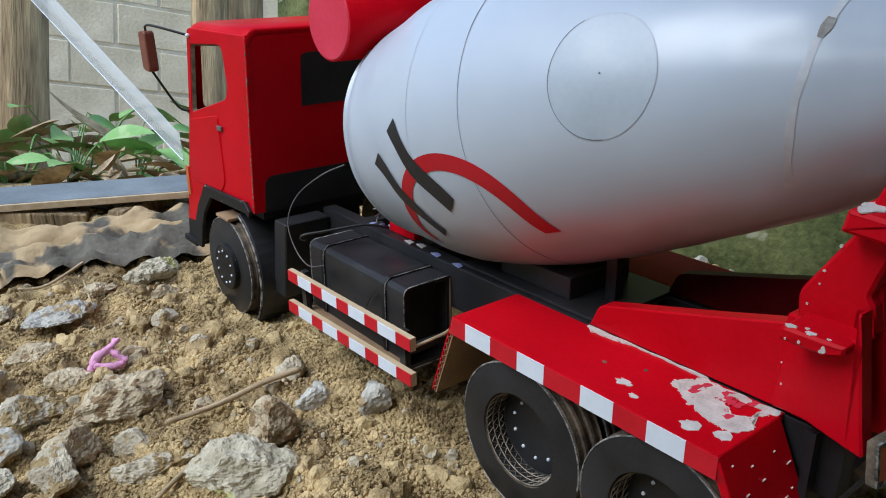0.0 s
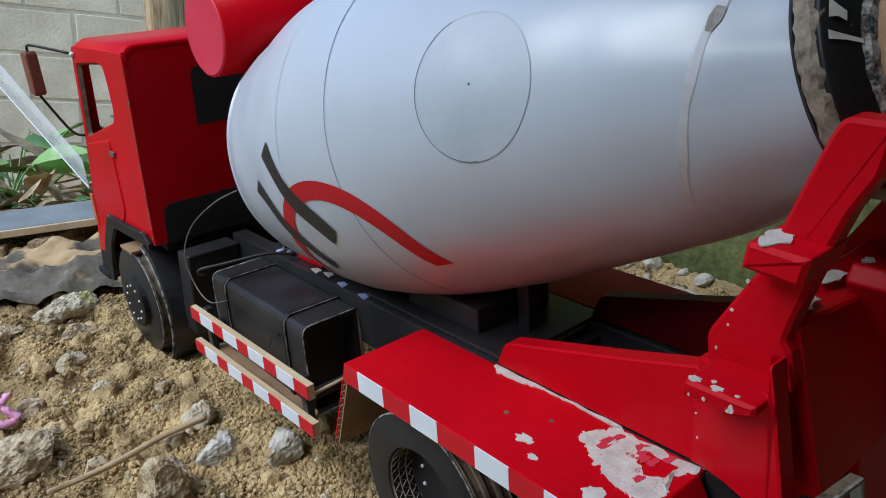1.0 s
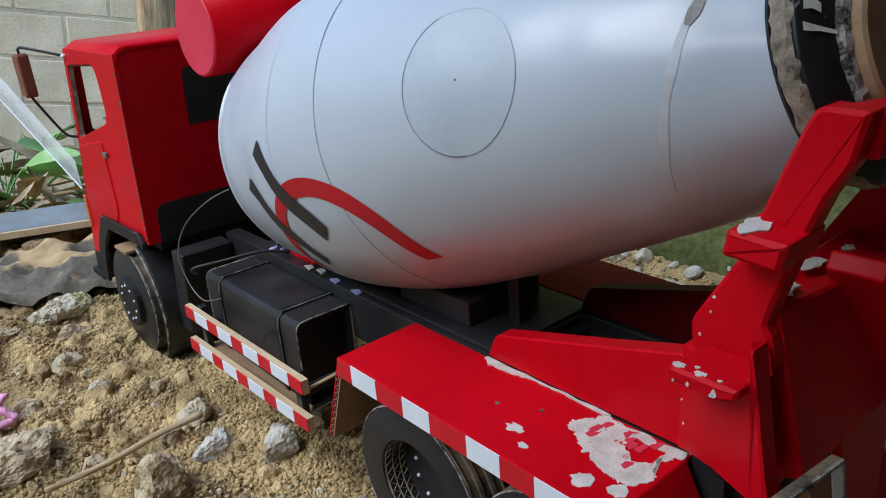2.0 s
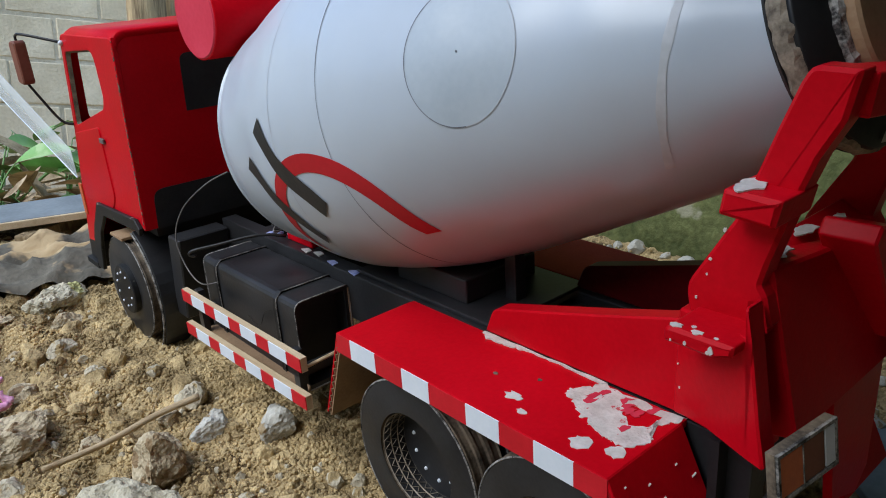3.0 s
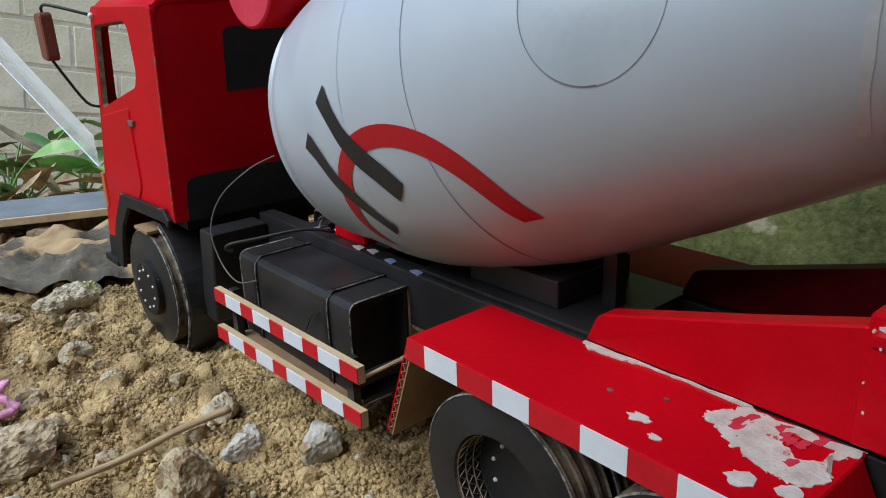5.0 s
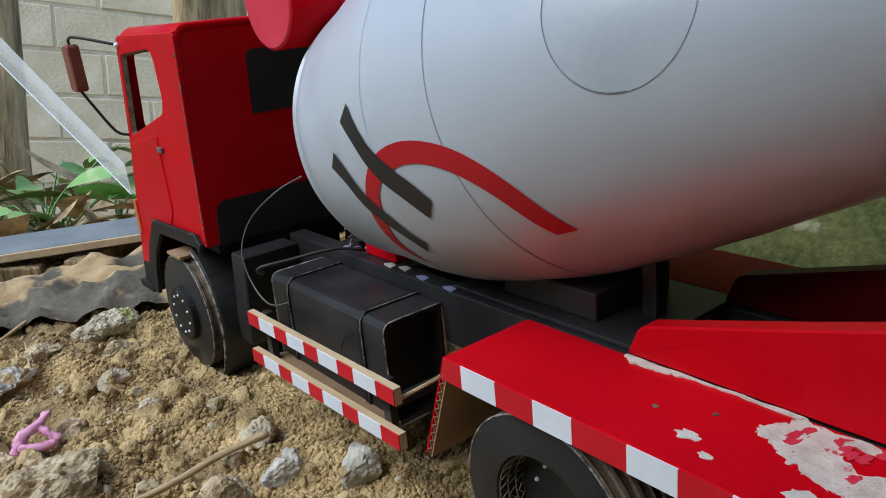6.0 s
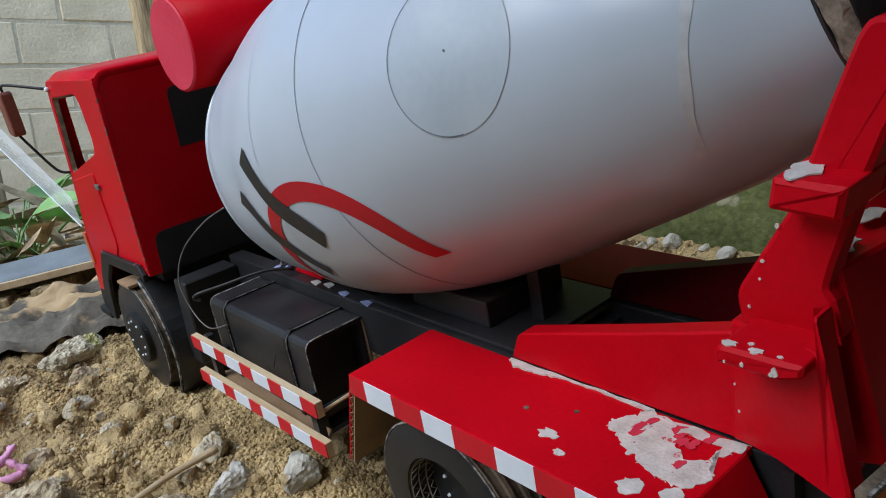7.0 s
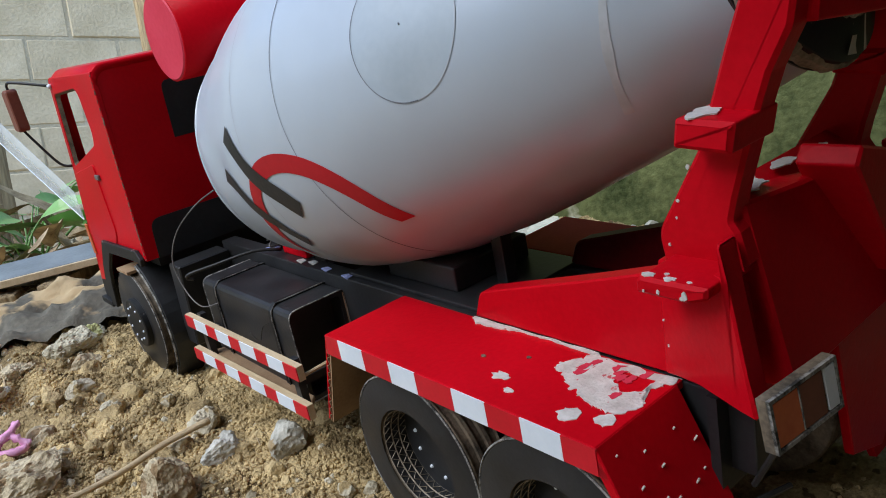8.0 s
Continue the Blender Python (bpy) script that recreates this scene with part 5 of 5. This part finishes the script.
def leaf_mesh(length, width, fold=0.25, droop=0.25, seed=0):
    bm = bmesh.new()
    n = 8
    rows = []
    for i in range(n + 1):
        t = i / n
        w = width * math.sin(math.pi * min(1, t * 0.97 + 0.02)) ** 0.8 * (1 - 0.35 * t)
        z = -droop * length * t * t + 0.02 * length * noise.noise(Vector((t * 4, seed, 0)))
        rows.append([bm.verts.new((length * t, w * k, z + abs(k) * w * fold)) for k in (-1, -0.5, 0, 0.5, 1)])
    for a, b in zip(rows, rows[1:]):
        for k in range(4):
            bm.faces.new((a[k], a[k + 1], b[k + 1], b[k]))
    return bm


def plant(x, y, h, n, size, material, label, seed):
    rnd = random.Random(seed)
    root = Vector((x, y, level_height(x, y)))
    thing = tagged(new("plant"), label, "plant", "low plants behind the truck")
    stems, leaves = bmesh.new(), None
    for k in range(n):
        a = rnd.uniform(0, 2 * math.pi)
        hh = h * rnd.uniform(0.35, 1.0)
        reach = rnd.uniform(0.15, 0.7) * h
        tip = root + Vector((reach * math.cos(a), reach * math.sin(a), hh))
        stems = joined(stems, tube([root, root.lerp(tip, 0.5) + Vector((0, 0, hh * 0.15)), tip], lambda t: 0.0022 - 0.0012 * t, 5, 3))
        l = size * rnd.uniform(0.65, 1.15)
        lf = leaf_mesh(l, l * rnd.uniform(0.26, 0.36), rnd.uniform(0.1, 0.4), rnd.uniform(0.05, 0.35), seed + k)
        lf.transform(Matrix.Translation(tip) @ Matrix.Rotation(a + rnd.uniform(-0.6, 0.6), 4, "Z") @ Matrix.Rotation(rnd.uniform(-0.5, 0.35), 4, "Y") @ Matrix.Rotation(rnd.uniform(-0.7, 0.7), 4, "X"))
        part("leaf", lf, material, thing, "", True)
    part("stem", stems, LEAF_DARK, thing)
    return thing


for k, (x, y, h, n, size, m, lab) in enumerate((
        (-0.10, 0.95, 0.07, 4, 0.085, LEAF, "low plant with bright green leaves"),
        (-0.20, 0.92, 0.06, 4, 0.080, LEAF, "low plant with green leaves"),
        (0.02, 1.02, 0.09, 4, 0.085, LEAF, "low plant with bright green leaves"),
        (-0.26, 1.05, 0.11, 7, 0.10, LEAF_DARK, "dark green broad-leaved plant among litter"),
        (0.07, 1.20, 0.13, 5, 0.09, LEAF, "leafy plant with bright green leaves"),
        (-0.06, 1.12, 0.12, 4, 0.085, LEAF, "leafy green plant beside the post"),
        (0.18, 1.15, 0.13, 6, 0.085, LEAF_DARK, "dark green plant behind the cab"),
        (-0.32, 1.18, 0.14, 7, 0.11, LEAF, "broad-leaved plant at the edge of the litter"),
        (-0.02, 1.32, 0.20, 7, 0.10, LEAF, "tall plant with large green leaves"),
        (-0.205, 0.60, 0.016, 7, 0.020, LEAF, "tiny green seedling beside the board"))):
    plant(x, y, h, n, size, m, lab, 50 + k)

def leafy(root, tips, size, label, seed):
    """A plant with one broad drooping leaf at the tip of each stem."""
    rnd = random.Random(seed)
    thing = tagged(new("plant"), label, "plant", "low plants behind the truck")
    base = Vector((*root, level_height(*root)))
    for tip in tips:
        tip = Vector(tip)
        part("stem", tube([base, base.lerp(tip, 0.6) + Vector((0, 0, 0.03)), tip], lambda t: 0.0026 - 0.0014 * t, 5, 4), LEAF_DARK, thing, "", True)
        for turn in (0, 2.4):
            l = size * rnd.uniform(0.85, 1.2) * (1 if turn == 0 else 0.7)
            lf = leaf_mesh(l, l * rnd.uniform(0.24, 0.30), rnd.uniform(0.05, 0.25), rnd.uniform(0.1, 0.35), seed + tip.x)
            lf.transform(Matrix.Translation(tip) @ Matrix.Rotation(rnd.uniform(2.3, 4.0) + turn, 4, "Z") @ Matrix.Rotation(rnd.uniform(-0.3, 0.3), 4, "Y") @ Matrix.Rotation(rnd.uniform(-0.5, 0.5), 4, "X"))
            part("leaf", lf, LEAF if rnd.random() < 0.8 else LEAF_DARK, thing, "", True)
    return thing


leafy((-0.05, 1.08), [(0.04, 1.05, 0.297), (-0.049, 1.0, 0.213), (0.045, 0.98, 0.208), (0.095, 1.05, 0.248)], 0.105, "leafy plant with broad bright green leaves", 91)
leafy((-0.16, 1.02), [(-0.12, 0.95, 0.182), (-0.065, 0.92, 0.155), (-0.13, 1.04, 0.230)], 0.095, "low broad-leaved green plant in dry litter", 92)
leafy((0.06, 1.02), [(0.07, 0.95, 0.170), (0.02, 0.93, 0.150)], 0.090, "small green plant beside the board", 93)

# leaf litter and dry sticks on the far ground
rnd = random.Random(77)
lit = bmesh.new()
for k in range(420):
    x, y = rnd.uniform(-0.9, 0.9), 0.72 + 1.9 * rnd.random() ** 1.4
    l = rnd.uniform(0.03, 0.10)
    q = leaf_mesh(l, l * rnd.uniform(0.12, 0.3), rnd.uniform(-0.3, 0.6), rnd.uniform(-0.5, 0.6), k)
    q.transform(pose(x, y, level_height(x, y) + rnd.uniform(0.004, 0.035), rnd.uniform(-35, 35), rnd.uniform(-35, 35), rnd.uniform(0, 360)))
    lit = joined(lit, q)
tagged(part("leaf_litter", lit, LEAF_DRY, None, "", True), "dry brown leaf litter", "leaf litter", kind="stuff")
for k in range(16):
    x, y = rnd.uniform(-0.30, 0.25), rnd.uniform(1.0, 1.65)
    l = rnd.uniform(0.12, 0.22)
    q = leaf_mesh(l, l * rnd.uniform(0.07, 0.14), rnd.uniform(0.2, 0.9), rnd.uniform(-0.4, 0.5), k + 500)
    q.transform(pose(x, y, level_height(x, y) + rnd.uniform(0.02, 0.09), rnd.uniform(-40, 40), rnd.uniform(-35, 20), rnd.uniform(0, 360)))
    tagged(part("dry_leaf", q, LEAF_DRY, None, "", True), "large curled dry brown leaf on litter", "leaf", "dry leaves in the litter")
for k in range(22):
    x, y, a, l = rnd.uniform(-0.45, 0.35), rnd.uniform(0.74, 1.6), rnd.uniform(0, 6.28), rnd.uniform(0.06, 0.22)
    p0 = Vector((x, y, level_height(x, y) + rnd.uniform(0.01, 0.04)))
    p1 = Vector((x + l * math.cos(a), y + l * math.sin(a), 0))
    p1.z = level_height(p1.x, p1.y) + rnd.uniform(0.01, 0.06)
    stick("dry_stick", [p0, p0.lerp(p1, 0.5) + Vector((0, 0, 0.006)), p1], rnd.uniform(0.003, 0.008), STRAW if k % 3 else BARK, "dry stick in the leaf litter", "stick")


# timber posts
def timber(x, y, w, h, lean, seed, label):
    bm = bmesh.new()
    rows = []
    for j in range(31):
        z = h * j / 30
        row = []
        for k in range(18):
            a = 2 * math.pi * k / 18
            r = w * (1 + 0.16 * noise.noise(Vector((math.cos(a) * 2, math.sin(a) * 2, z * 2 + seed))) + 0.10 * noise.noise(Vector((math.cos(a) * 6, math.sin(a) * 6, z * 1.2 + seed)))) * (1.12 - 0.12 * z / h)
            row.append(bm.verts.new((x + lean * z + r * math.cos(a), y + 0.6 * r * math.sin(a), z - 0.05)))
        rows.append(row)
    for a, b in zip(rows, rows[1:]):
        for k in range(18):
            bm.faces.new((a[k - 1], a[k], b[k], b[k - 1]))
    bm.faces.new(rows[0])
    bm.faces.new(rows[-1])
    return tagged(part("timber_post", bm, BARK, None, "", True), label, "post")


RE = ON_SLOPE @ Vector((-0.115, 1.72, 0.48))
timber(RE.x, RE.y + 0.035, 0.055, 2.2, 0.0, 1.0, "rough weathered timber post standing in litter")
timber(-0.012, 1.83, 0.050, 2.3, 0.0, 2.0, "rough weathered timber post among dry leaves")
timber(0.637, 2.265, 0.062, 2.4, 0.01, 4.0, "weathered grey-brown timber post by the wall")
timber(0.795, 2.31, 0.064, 2.4, 0.0, 8.0, "weathered timber post by the wall")

# clear ribbon from the truck's nose to the post
CLEAR = bpy.data.materials.new("clear_plastic")
CLEAR.use_nodes = True
cb = CLEAR.node_tree.nodes["Principled BSDF"]
cb.inputs["Base Color"].default_value = (0.85, 0.90, 0.92, 1)
cb.inputs["Roughness"].default_value = 0.25
cb.inputs["Alpha"].default_value = 0.36
rib = bmesh.new()
rows = []
for k in range(25):
    t = k / 24
    p = Vector((-0.102, 0.418, 0.098)).lerp(Vector((-0.115, 1.72, 0.468)), t)
    p.z -= 0.012 * math.sin(math.pi * t)
    tw = 0.25 * math.sin(3 * t)
    up = Vector((math.sin(tw) * 0.6, 0, 1)) * (0.026 + 0.030 * t)
    rows.append([rib.verts.new(p), rib.verts.new(p + up), rib.verts.new(p + up + Vector((0.0004, 0, 0))), rib.verts.new(p + Vector((0.0004, 0, 0)))])
for a, b in zip(rows, rows[1:]):
    for k in range(4):
        rib.faces.new((a[k - 1], a[k], b[k], b[k - 1]))
rib.transform(ON_SLOPE)
ribbon = tagged(part("plastic_ribbon", rib, CLEAR, None, "", True), "clear plastic ribbon stretched from the truck to a post", "ribbon")
edge = tube([(-0.1018, 0.418, 0.098), (-0.108, 1.07, 0.271), (-0.1148, 1.72, 0.468)], 0.0007, 5, 6)
edge.transform(ON_SLOPE)
part("ribbon_edge", edge, TAPE_W, ribbon, "white folded edge of the ribbon")

# blocks of the back wall, 0.39 x 0.19 m, proud of the mortar
block_mesh = None
row = 0
z = -0.10
while z < 2.3:
    x = -3.15 + (0.2 if row % 2 else 0)
    while x < 2.5:
        if block_mesh is None:
            b = box(0, 0.388, 0, 0.02, 0, 0.186, 0.005, 1)
            ob = part("block", b, BLOCK, wall_back)
            block_mesh = ob.data
        else:
            ob = new("block", block_mesh)
            ob.parent = wall_back
        ob.matrix_basis = pose(x + random.uniform(-0.004, 0.004), WALL_Y + random.uniform(-0.005, 0.000), z + random.uniform(-0.002, 0.002), random.uniform(-0.6, 0.6), 0, random.uniform(-0.5, 0.5))
        x += 0.40
    z += 0.20
    row += 1
